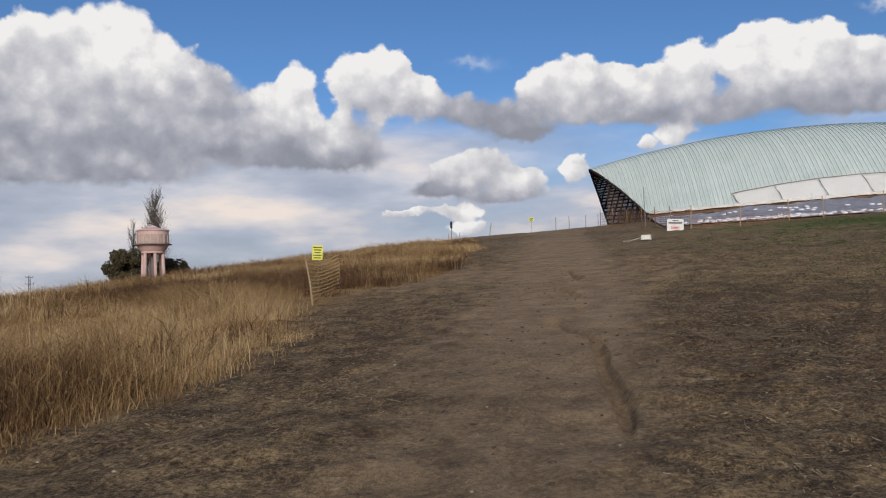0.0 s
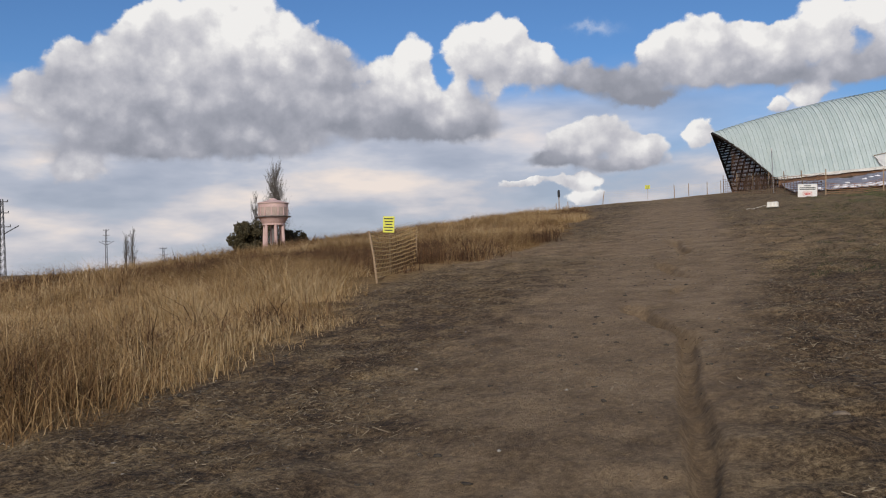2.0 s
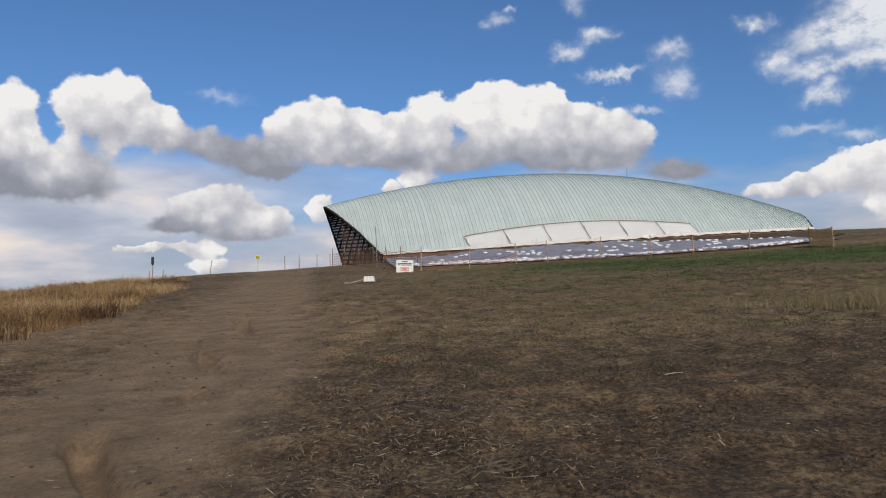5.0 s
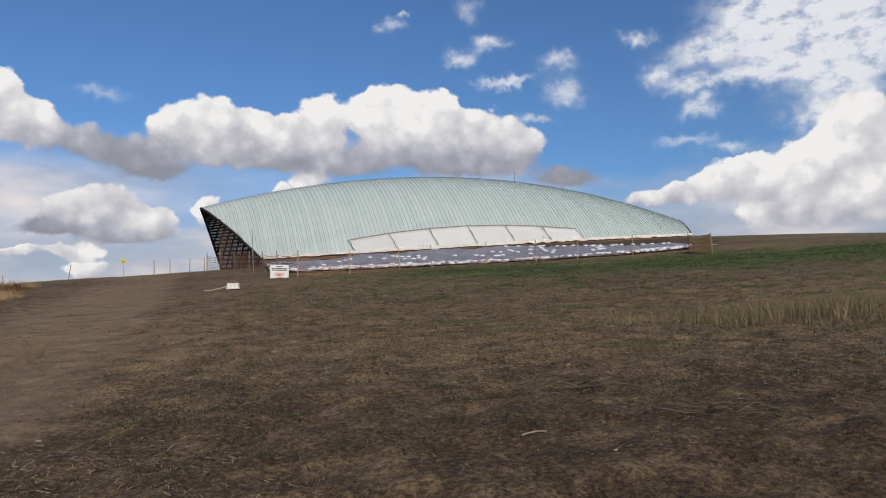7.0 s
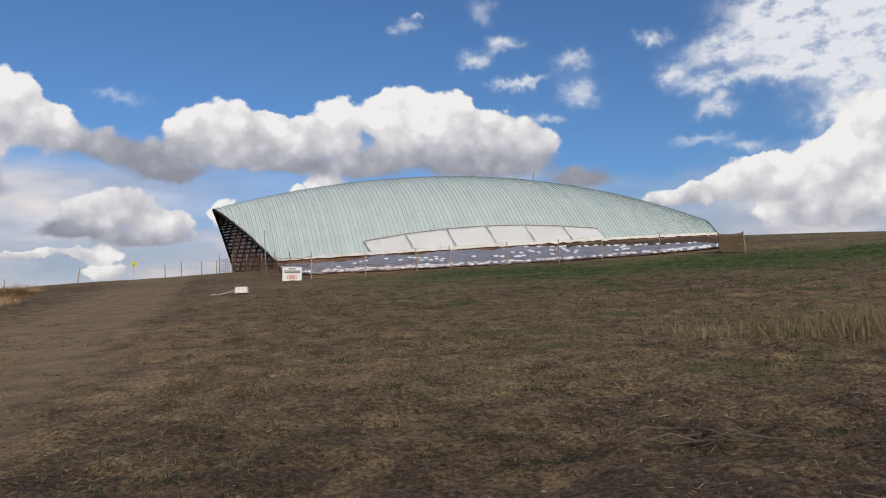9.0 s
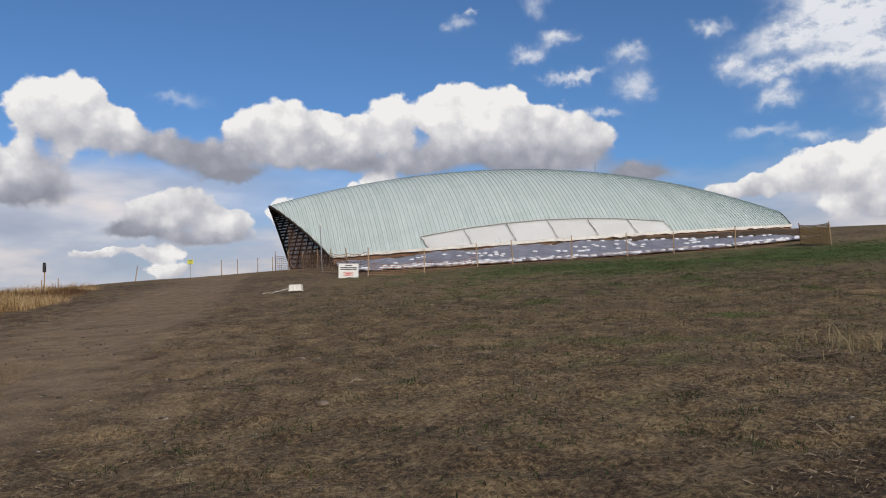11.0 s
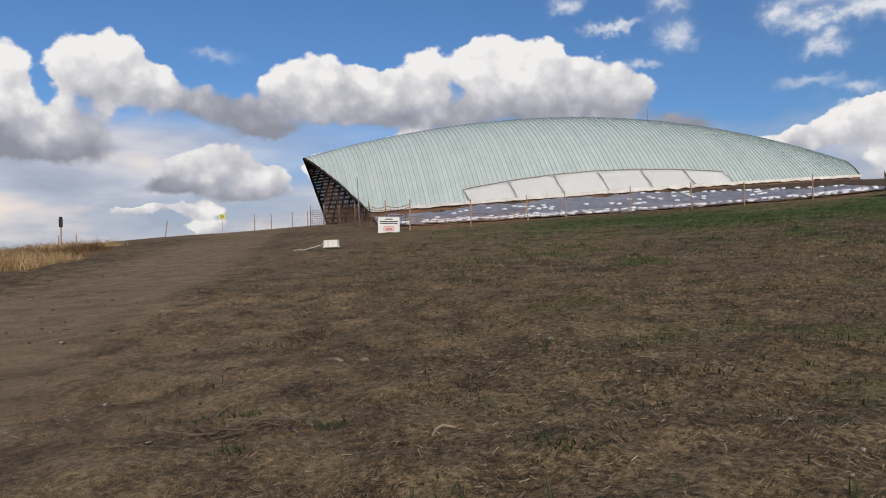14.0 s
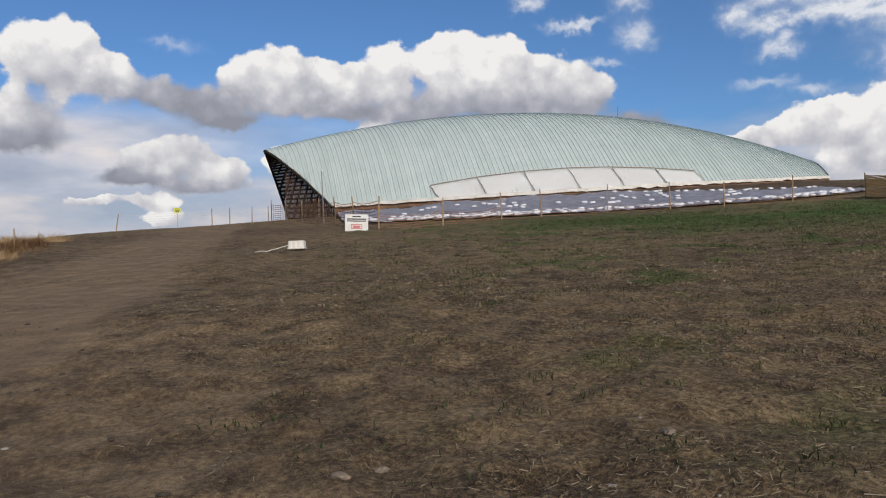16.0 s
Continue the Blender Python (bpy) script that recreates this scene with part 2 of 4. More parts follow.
def ground_material():
    m, n = material("soil")
    at = n.add("ShaderNodeTexCoord").outputs["Object"]
    path, field, green, straw = (attribute(n, k) for k in ("path", "field", "green", "straw"))
    flat = n.vec("MULTIPLY", at, (1.0, 0.9, 1.0))
    grain, crumbs = n.noise(at, 80.0, 4, 0.75), n.noise(flat, 22.0, 7, 0.8)
    patch, broad = n.noise(flat, 2.3, 6, 0.68), n.noise(at, 0.32, 4, 0.6)
    # bits of stalk that lie this way and that
    bits = None
    for turn, stretch in ((0.3, (20.0, 110.0, 1.0)), (1.4, (24.0, 120.0, 1.0)), (2.4, (18.0, 100.0, 1.0))):
        rot = n.add("ShaderNodeVectorRotate", {"Vector": at, "Angle": turn}, rotation_type="Z_AXIS").outputs[0]
        one = n.smooth(n.noise(n.vec("MULTIPLY", rot, stretch), 1.0, 2, 0.5), 0.58, 0.68)
        bits = one if bits is None else n.math("MAXIMUM", bits, one)
    both = n.math("ADD", n.math("MULTIPLY", crumbs, 0.74), n.math("MULTIPLY", patch, 0.26))
    soil = n.ramp(both, [(0.41, (0.022, 0.014, 0.009)), (0.5, (0.096, 0.064, 0.041)), (0.59, (0.225, 0.158, 0.102))])
    worn = n.ramp(n.math("ADD", n.math("MULTIPLY", patch, 0.5), n.math("MULTIPLY", crumbs, 0.5)), [(0.34, (0.130, 0.090, 0.060)), (0.5, (0.272, 0.198, 0.138)), (0.66, (0.42, 0.318, 0.23))])
    litter = n.ramp(both, [(0.41, (0.036, 0.023, 0.013)), (0.5, (0.160, 0.112, 0.064)), (0.59, (0.40, 0.30, 0.185))])
    dry = n.ramp(n.math("ADD", n.math("MULTIPLY", patch, 0.5), n.math("MULTIPLY", crumbs, 0.5)), [(0.32, (0.120, 0.073, 0.036)), (0.5, (0.275, 0.182, 0.092)), (0.68, (0.43, 0.305, 0.165))])
    turf = n.ramp(crumbs, [(0.36, (0.018, 0.034, 0.006)), (0.5, (0.060, 0.120, 0.016)), (0.64, (0.13, 0.215, 0.036))])
    mixed = n.math("ADD", straw, n.math("MULTIPLY", n.math("SUBTRACT", patch, 0.5), 2.8), clamp=True)
    c = n.mix(mixed, soil, litter)
    c = n.mix(n.math("MULTIPLY", bits, n.math("MULTIPLY_ADD", mixed, 0.75, 0.2)), c, n.ramp(crumbs, [(0.35, (0.20, 0.145, 0.088)), (0.65, (0.56, 0.44, 0.30))]))
    edge = n.math("ADD", path, n.math("MULTIPLY", n.math("SUBTRACT", n.math("ADD", n.math("MULTIPLY", broad, 0.5), n.math("MULTIPLY", patch, 0.5)), 0.5), n.smooth(n.math("ABSOLUTE", n.math("SUBTRACT", path, 0.5)), 0.5, 0.2, 0.0, 2.2)), clamp=True)
    c = n.mix(edge, c, worn)
    c = n.mix(n.math("ADD", green, n.math("MULTIPLY", n.math("SUBTRACT", patch, 0.55), n.math("MULTIPLY", green, 2.6)), clamp=True), c, turf)
    c = n.mix(field, c, dry)
    c = n.mix(1.0, c, (1.03, 0.965, 0.80), "MULTIPLY")
    bump = n.math("ADD", n.math("MULTIPLY", crumbs, 0.6), n.math("ADD", n.math("MULTIPLY", grain, 0.25), n.math("MULTIPLY", bits, 0.15)))
    finish(n, c, 0.95, bump, 1.0, 0.06)
    return m


def blade_material(name, stops, through_light=0.25):
    m, n = material(name)
    tint = attribute(n, "tint")
    finish(n, n.ramp(tint, stops), 0.75, through_light=through_light)
    return m


SOIL = ground_material()
GRASS = blade_material("dry_grass", [(0.0, (0.055, 0.026, 0.010)), (0.3, (0.195, 0.110, 0.045)), (0.6, (0.41, 0.27, 0.125)), (1.0, (0.60, 0.45, 0.26))])
WEED = blade_material("dead_weed", [(0.0, (0.034, 0.017, 0.010)), (0.5, (0.115, 0.058, 0.028)), (1.0, (0.24, 0.145, 0.070))])
TURF = blade_material("short_turf", [(0.0, (0.022, 0.034, 0.010)), (0.45, (0.060, 0.082, 0.024)), (0.7, (0.16, 0.13, 0.055)), (1.0, (0.29, 0.23, 0.13))])
STRAW = blade_material("fallen_straw", [(0.0, (0.045, 0.033, 0.022)), (0.5, (0.15, 0.11, 0.068)), (1.0, (0.38, 0.30, 0.195))], 0.1)
CLOD = plain("clod", (0.035, 0.028, 0.022), (0.11, 0.088, 0.066), 9.0, 0.95, 0.5)
STONE = plain("pale_stone", (0.20, 0.17, 0.14), (0.42, 0.38, 0.32), 12.0, 0.85, 0.4)
EARTHY_STONE = plain("earthy_stone", (0.12, 0.09, 0.065), (0.28, 0.22, 0.16), 12.0, 0.9, 0.4)
TWIG = plain("dead_twig", (0.045, 0.033, 0.024), (0.17, 0.13, 0.09), 20.0, 0.85, 0.4)
BARK = plain("bark", (0.05, 0.042, 0.036), (0.15, 0.13, 0.11), 4.0, 0.9, 0.4)
LEAF = plain("leaf", (0.040, 0.034, 0.018), (0.105, 0.085, 0.044), 2.0, 0.7, 0.1, 0.0, 0.15)
WOOD = plain("weathered_post", (0.20, 0.135, 0.08), (0.42, 0.30, 0.19), 9.0, 0.85, 0.4)
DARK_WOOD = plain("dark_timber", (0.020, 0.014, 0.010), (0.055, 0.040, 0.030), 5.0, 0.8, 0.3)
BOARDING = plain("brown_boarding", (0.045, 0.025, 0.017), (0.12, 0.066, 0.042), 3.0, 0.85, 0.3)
NET = plain("plastic_net", (0.42, 0.27, 0.10), (0.66, 0.45, 0.20), 5.0, 0.6, 0.1)
NET_OLD = plain("faded_net", (0.20, 0.095, 0.05), (0.40, 0.22, 0.12), 5.0, 0.7, 0.1)
YELLOW = plain("yellow_sheet", (0.50, 0.50, 0.05), (0.66, 0.64, 0.10), 8.0, 0.5, 0.05)
INK = plain("ink", (0.02, 0.02, 0.02), (0.05, 0.05, 0.045), 9.0, 0.6, 0.05)
RED = plain("red_ink", (0.42, 0.05, 0.04), (0.55, 0.09, 0.07), 9.0, 0.6, 0.05)
WHITE = plain("white_board", (0.58, 0.56, 0.52), (0.80, 0.79, 0.76), 3.0, 0.6, 0.08)
BLACK = plain("black_plastic", (0.012, 0.012, 0.014), (0.035, 0.034, 0.036), 9.0, 0.45, 0.1)
STEEL = plain("grey_steel", (0.20, 0.20, 0.20), (0.38, 0.38, 0.38), 8.0, 0.5, 0.1, 0.6)
PYLON = plain("pylon_steel", (0.07, 0.07, 0.08), (0.13, 0.13, 0.14), 4.0, 0.6, 0.1, 0.3)
ROOF = plain("mint_roof_sheet", (0.635, 0.72, 0.69), (0.76, 0.825, 0.80), 0.5, 0.5, 0.06, 0.0, 0.38)
CLEAR = plain("translucent_sheet", (0.80, 0.82, 0.80), (0.92, 0.93, 0.91), 0.5, 0.5, 0.05, 0.0, 0.85)
# darker mint for the rib sides: their shading is put into the colour
RIB_SIDE = plain("shaded_rib_side", (0.33, 0.41, 0.37), (0.50, 0.58, 0.53), 1.2, 0.5, 0.1)
TARP = plain("white_tarpaulin", (0.91, 0.89, 0.86), (0.96, 0.95, 0.93), 0.35, 0.6, 0.2, 0.0, 0.0, 0.05)
ROPE = plain("tarp_rope", (0.20, 0.155, 0.11), (0.36, 0.29, 0.22), 8.0, 0.8, 0.2)
MUDBRICK = plain("mud_brick", (0.085, 0.045, 0.028), (0.22, 0.125, 0.075), 1.5, 0.95, 0.5, 0.0, 0.0, 0.03)
RENDERED = plain("torn_felt", (0.50, 0.46, 0.40), (0.76, 0.72, 0.66), 1.1, 0.9, 0.4)
FELT = plain("blue_grey_geotextile", (0.36, 0.36, 0.425), (0.72, 0.71, 0.77), 0.9, 0.85, 0.5, 0.0, 0.0, 0.05)
BAG = plain("sandbag_cloth", (0.42, 0.42, 0.45), (0.74, 0.73, 0.74), 2.0, 0.8, 0.3)
BROWN_SLOPE = plain("brown_matting", (0.12, 0.082, 0.055), (0.25, 0.18, 0.12), 0.8, 0.95, 0.4)
PINK = plain("pink_plaster", (0.42, 0.275, 0.25), (0.56, 0.40, 0.37), 0.5, 0.9, 0.15)
TANK = plain("weathered_tank_render", (0.33, 0.25, 0.215), (0.47, 0.37, 0.32), 0.7, 0.9, 0.2)
# dark grey that paints the shade under the tower's tank
SHADOW_RIM = plain("shadow_toned_concrete", (0.10, 0.09, 0.09), (0.20, 0.18, 0.175), 1.0, 0.9, 0.2)
CRATE = plain("pale_plastic", (0.56, 0.52, 0.45), (0.74, 0.70, 0.62), 5.0, 0.6, 0.1)


# ---------------------------------------------------------------- mesh helpers
def part(name, bm, mat, parent=None, label=""):
    """Links a bmesh as one mesh object, under a thing or a part."""
    me = bpy.data.meshes.new(name)
    bm.to_mesh(me)
    bm.free()
    for mm in (mat if isinstance(mat, (list, tuple)) else [mat]):
        me.materials.append(mm)
    ob = new(name, me)
    if parent is not None:
        ob.parent = parent
    if label:
        ob["label"] = label
    return ob


def thing(name, m, label, category, group="", kind=""):
    ob = new(name)
    ob.matrix_basis = m
    return tagged(ob, label, category, group, kind)


def box(bm, centre, size, turn=0.0, bevel=0.0, tilt=None):
    m = Matrix.Translation(centre) @ (tilt if tilt is not None else Matrix.Rotation(radians(turn), 4, "Z")) @ Matrix.Diagonal((*size, 1.0))
    made = bmesh.ops.create_cube(bm, size=1.0, matrix=m)["verts"]
    if bevel:
        edges = list({e for v in made for e in v.link_edges})
        bmesh.ops.bevel(bm, geom=edges, offset=bevel, segments=1, affect="EDGES")
    return bm


def rod(bm, a, b, ra, rb=None, sides=8):
    a, b = Vector(a), Vector(b)
    d = b - a
    m = Matrix.Translation((a + b) / 2) @ d.to_track_quat("Z", "Y").to_matrix().to_4x4()
    bmesh.ops.create_cone(bm, cap_ends=True, segments=sides, radius1=ra, radius2=ra if rb is None else rb, depth=d.length, matrix=m)
    return bm


def tube(bm, points, r, sides=6):
    """A round rod along a chain of points; r: a radius or one for each point."""
    points = [Vector(p) for p in points]
    rings = []
    for i, p in enumerate(points):
        d = (points[min(i + 1, len(points) - 1)] - points[max(i - 1, 0)]).normalized()
        side = d.cross(Vector((0.13, 0.21, 0.97))).normalized()
        up = side.cross(d)
        rr = r[i] if isinstance(r, (list, tuple)) else r
        rings.append([bm.verts.new(p + rr * (math.cos(k * 2 * math.pi / sides) * side + math.sin(k * 2 * math.pi / sides) * up)) for k in range(sides)])
    for a, b in zip(rings, rings[1:]):
        for k in range(sides):
            bm.faces.new((a[k], a[(k + 1) % sides], b[(k + 1) % sides], b[k]))
    bm.faces.new(rings[0][::-1]), bm.faces.new(rings[-1])
    return bm


def lathe(bm, profile, sides=32):
    """A turned body from (radius, height) pairs."""
    rings = [[bm.verts.new((r * math.cos(2 * math.pi * k / sides), r * math.sin(2 * math.pi * k / sides), z)) for k in range(sides)] for r, z in profile]
    for a, b in zip(rings, rings[1:]):
        for k in range(sides):
            bm.faces.new((a[k], a[(k + 1) % sides], b[(k + 1) % sides], b[k]))
    bm.faces.new(rings[0][::-1]), bm.faces.new(rings[-1])
    return bm


def sheet_mesh(name, verts, tris, mat, attributes=()):
    """A large triangle mesh straight from arrays."""
    me = bpy.data.meshes.new(name)
    me.vertices.add(len(verts)), me.loops.add(3 * len(tris)), me.polygons.add(len(tris))
    me.vertices.foreach_set("co", np.asarray(verts, np.float32).ravel())
    me.loops.foreach_set("vertex_index", np.asarray(tris, np.int32).ravel())
    me.polygons.foreach_set("loop_start", np.arange(0, 3 * len(tris), 3, dtype=np.int32))
    for key, values in dict(attributes).items():
        me.attributes.new(key, "FLOAT", "POINT").data.foreach_set("value", np.asarray(values, np.float32))
    me.materials.append(mat)
    me.update(calc_edges=True)
    return new(name, me)


# ---------------------------------------------------------------- the lie of the land
RNG = np.random.default_rng(7)
_LATTICE = RNG.random((256, 256))


def value_noise(x, y, scale):
    x, y = np.asarray(x, float) * scale + 71.3, np.asarray(y, float) * scale + 33.7
    i, j = np.floor(x).astype(int), np.floor(y).astype(int)
    u, v = x - i, y - j
    u, v = u * u * (3 - 2 * u), v * v * (3 - 2 * v)
    g = lambda a, b: _LATTICE[a % 256, b % 256]  # noqa: E731
    return (g(i, j) * (1 - u) + g(i + 1, j) * u) * (1 - v) + (g(i, j + 1) * (1 - u) + g(i + 1, j + 1) * u) * v - 0.5


def fractal(x, y, scale, octaves=4, fall=0.5):
    out, amount = 0.0, 1.0
    for k in range(octaves):
        out, amount, scale, x, y = out + amount * value_noise(x, y, scale), amount * fall, scale * 2.03, x + 13.1, y - 7.7
    return out


def soft_above(u, k):
    return 0.5 * (u + np.sqrt(u * u + k * k))


def hill(x, y):
    """Height of the mound without its small relief: a slope that rises ahead, a crest, and the plain beyond."""
    x, y = np.asarray(x, float), np.asarray(y, float)
    z = 0.0159 * x + 0.0784 * y + 0.00015 * np.clip(y, 0, 120) ** 2 + 0.0005 * np.clip(x, 0, 48) ** 2
    z = z - 0.11 * soft_above(-x - 22.0 + 0.08 * np.clip(y, 0, 80), 6) - 0.16 * soft_above(y - 88 - np.maximum(0, x + 8), 8) - 0.2 * soft_above(x - 115, 10)
    return -9 + soft_above(z + 9, 3)


def grass_edge(y):
    """The x at which the trodden ground ends and the tall grass begins."""
    y = np.asarray(y, float)
    return -4.5 - 0.055 * np.maximum(0, y - 8) - 0.0022 * np.maximum(0, y - 20) ** 2 + 0.9 * fractal(y * 0 + 5, y, 0.35, 3) - 1.0 * np.exp(-(((y - 15) / 3.2) ** 2))


def path_wear(x, y):
    right = 0.25 - 0.06 * np.maximum(0, y - 17) + 0.35 * fractal(y * 0 + 2, y, 0.3, 2)
    left = -1.3 - 0.09 * y
    s = lambda u: np.clip(u, 0, 1) ** 2 * (3 - 2 * np.clip(u, 0, 1))  # noqa: E731
    return s((right - x) / 0.9 + 0.5) * s((x - left) / (1.6 + 0.02 * y) + 0.5) * np.clip(0.45 + 0.055 * y, 0.4, 1.0) * np.clip(1.35 - 0.012 * y, 0.45, 1.0)


# the washed-out gully that winds up the path, and two shorter ones above it
GULLIES = [
    ([(0.03, 5.4), (0.0, 6.2), (-0.05, 6.9), (-0.12, 7.5), (-0.22, 8.3), (-0.25, 9.0), (-0.30, 9.6), (-0.46, 9.95), (-0.60, 10.2)], 0.11, 0.06),
    ([(-0.24, 9.2), (-0.30, 9.6), (-0.50, 10.05), (-0.74, 10.6), (-0.92, 11.0), (-1.03, 11.45)], 0.22, 0.10),
    ([(-0.52, 14.6), (-0.78, 15.2), (-0.98, 15.9), (-1.28, 17.1)], 0.16, 0.125),
    ([(-0.95, 18.5), (-1.05, 20.5), (-1.35, 21.6), (-1.58, 23.1)], 0.17, 0.15),
    ([(0.75, 6.6), (1.0, 6.95), (0.7, 7.3)], 0.04, 0.12),
    ([(-0.67, 12.7), (-0.65, 13.4)], 0.06, 0.05),
]


def carve(x, y):
    """How deep the gullies cut: a steep lip on one side, a gentle washed slope on the other."""
    out = np.zeros_like(x)
    for line, depth, width in GULLIES:
        wob = 0.05 * value_noise(0 * x + 3, y, 1.7) + 0.02 * value_noise(0 * x + 9, y, 4.1)
        line = np.array(line)
        total = len(line) - 1
        best = np.full(x.shape, 1e9)
        where, side = np.zeros_like(x), np.zeros_like(x)
        for k, (a, b) in enumerate(zip(line, line[1:])):
            d = b - a
            u = np.clip(((x - a[0]) * d[0] + (y - a[1]) * d[1]) / (d @ d), 0, 1)
            rx, ry = x + wob - a[0] - u * d[0], y - a[1] - u * d[1]
            r = np.hypot(rx, ry)
            better = r < best
            best, where, side = np.where(better, r, best), np.where(better, (k + u) / total, where), np.where(better, np.sign(rx * d[1] - ry * d[0]), side)
        taper = np.clip(np.minimum(where, 1 - where) * 7 + 0.2, 0, 1)
        w = width * (0.75 + 0.5 * taper + 0.9 * value_noise(x, y, 1.3))
        steep = np.exp(-((best / (w * 0.8)) ** 4))
        gentle = 0.72 * np.exp(-((best / w) ** 4)) + 0.28 * np.exp(-best / (4.0 * w))
        out = np.maximum(out, depth * taper * np.where(side < 0, steep, gentle))
    return out


def relief(x, y):
    x, y = np.asarray(x, float), np.asarray(y, float)
    near = np.exp(-(np.maximum(0, np.hypot(x - 2, y - 16) - 30) / 40) ** 2)
    worn = path_wear(x, y)
    rough = 0.10 * fractal(x, y, 0.22, 2) + (0.085 - 0.055 * worn) * fractal(x, y * 1.2, 1.1, 3) + (0.05 - 0.030 * worn) * fractal(x, y * 1.2, 3.6, 3, 0.6)
    return near * rough - carve(x, y)


def land(x, y):
    return hill(x, y) + relief(x, y)


def green_share(x, y):
    strip = np.exp(-(((y - 47 + 0.12 * (x - 20)) / 9.0) ** 2)) * np.clip((x - 6) / 6, 0, 1) * np.clip((60 - x) / 20, 0, 1)
    tufts = np.clip(fractal(x, y, 1.15, 3) * 3.2 - 0.55, 0, 1) * np.clip((x - 2) / 5, 0, 1) * np.clip((y - 12) / 12, 0, 1)
    return np.clip(strip * np.clip(1.2 + 2.6 * fractal(x, y, 0.16, 3), 0, 1) + 0.85 * tufts, 0, 1)


def stepped(bands, far):
    """Coordinates at a set spacing in each of the bands (start, end, step), which lie end to end, and ever farther apart beyond them."""
    out = []
    for start, end, step in bands:
        out += list(np.arange(start, end - step / 2, step))
    out.append(bands[-1][1])
    for sign, step in ((1, bands[-1][2]), (-1, bands[0][2])):
        at, more = out[-1] if sign > 0 else out[0], []
        while abs(at) < far:
            step *= 1.09
            at += sign * step
            more.append(at)
        out = out + more if sign > 0 else more[::-1] + out
    return np.array(out)


def build_ground():
    xs = stepped([(-9.0, -1.9, 0.13), (-1.9, 0.4, 0.018), (0.4, 8.0, 0.065), (8.0, 18.0, 0.16)], 4200)
    ys = stepped([(-1.0, 4.5, 0.09), (4.5, 12.5, 0.036), (12.5, 26.0, 0.075)], 4200)
    gx, gy = np.meshgrid(xs, ys)
    x, y = gx.ravel(), gy.ravel()
    z = land(x, y)
    w, h = len(xs), len(ys)
    k = (np.arange(h - 1)[:, None] * w + np.arange(w - 1)).ravel()
    tris = np.concatenate([np.stack([k, k + 1, k + w + 1], 1), np.stack([k, k + w + 1, k + w], 1)])
    field = np.clip((grass_edge(y) - x) / 0.8 + 0.4, 0, 1)
    field = np.where(y < -40, 0.7, field)
    dusty = 0.75 * np.clip((y - 16) / 4, 0, 1) * np.exp(-np.maximum(0, x) / 1.8) * np.clip((30 - y) / 7, 0, 1)
    worn = np.maximum(path_wear(x, y), dusty) * (1 - field)
    straw = np.clip(0.40 + 0.9 * fractal(x, y, 0.12, 3) + 0.22 * np.clip((y - 10) / 10, 0, 1) * np.clip((34 - y) / 10, -0.6, 1), 0, 1)
    ob = sheet_mesh("ground", np.stack([x, y, z], 1), tris, SOIL, {"path": worn, "field": field, "green": green_share(x, y), "straw": straw})
    ob.data.polygons.foreach_set("use_smooth", np.ones(len(tris), bool))
    return tagged(ob, "bare brown hillside earth with straw litter and a worn path", "ground", kind="structure")


build_ground()


# ---------------------------------------------------------------- the excavation shelter
RIDGE_Y, SKEW = 95.0, 1.8


def eave_y(x, side):
    bow = 13.0 - 6.0 * ((x - 27.0) / 24.0) ** 2
    return RIDGE_Y - side * bow


def eave_z(x):
    s = (x - 3.1) / 47.5
    return 8.9 + 0.4 * s + 1.4 * s * abs(s)


def ridge_z(x):
    return 18.2 - (0.0051 if x < 22.5 else 0.0058) * (x - 22.5) ** 2


def roof_ends(v):
    """Where the roof's two cut ends lie, from the front eave (v = 1) over the ridge (0) to the back eave (-1)."""
    if v >= 0:
        return -2.9 + 6.0 * v * v, 52.4 - 1.8 * v
    return -2.9 + 1.9 * v * v, 52.4 + 1.4 * v


def roof_point(x, v, lift=0.0):
    side = 1 if v >= 0 else -1
    a = abs(v)
    z = ridge_z(x) - (ridge_z(x) - eave_z(x) + (0.2 if side < 0 else 0)) * a * a
    y = RIDGE_Y + (eave_y(x, side) - RIDGE_Y) * a
    slope = 2 * a * (ridge_z(x) - eave_z(x)) / max(1.0, abs(eave_y(x, side) - RIDGE_Y))
    k = 1 / math.hypot(1, slope)
    return Vector((x, y - side * lift * slope * k, z + lift * k))


def strip_point(a, v, lift):
    """A point of the rib that starts at a on the ridge, kept between the roof's ends."""
    low, high = roof_ends(v)
    x = a + SKEW * v if v > 0 else a + 3.2 * v
    return roof_point(min(max(x, low), high), v, lift), low < x + 1e-4 and x - 1e-4 < high


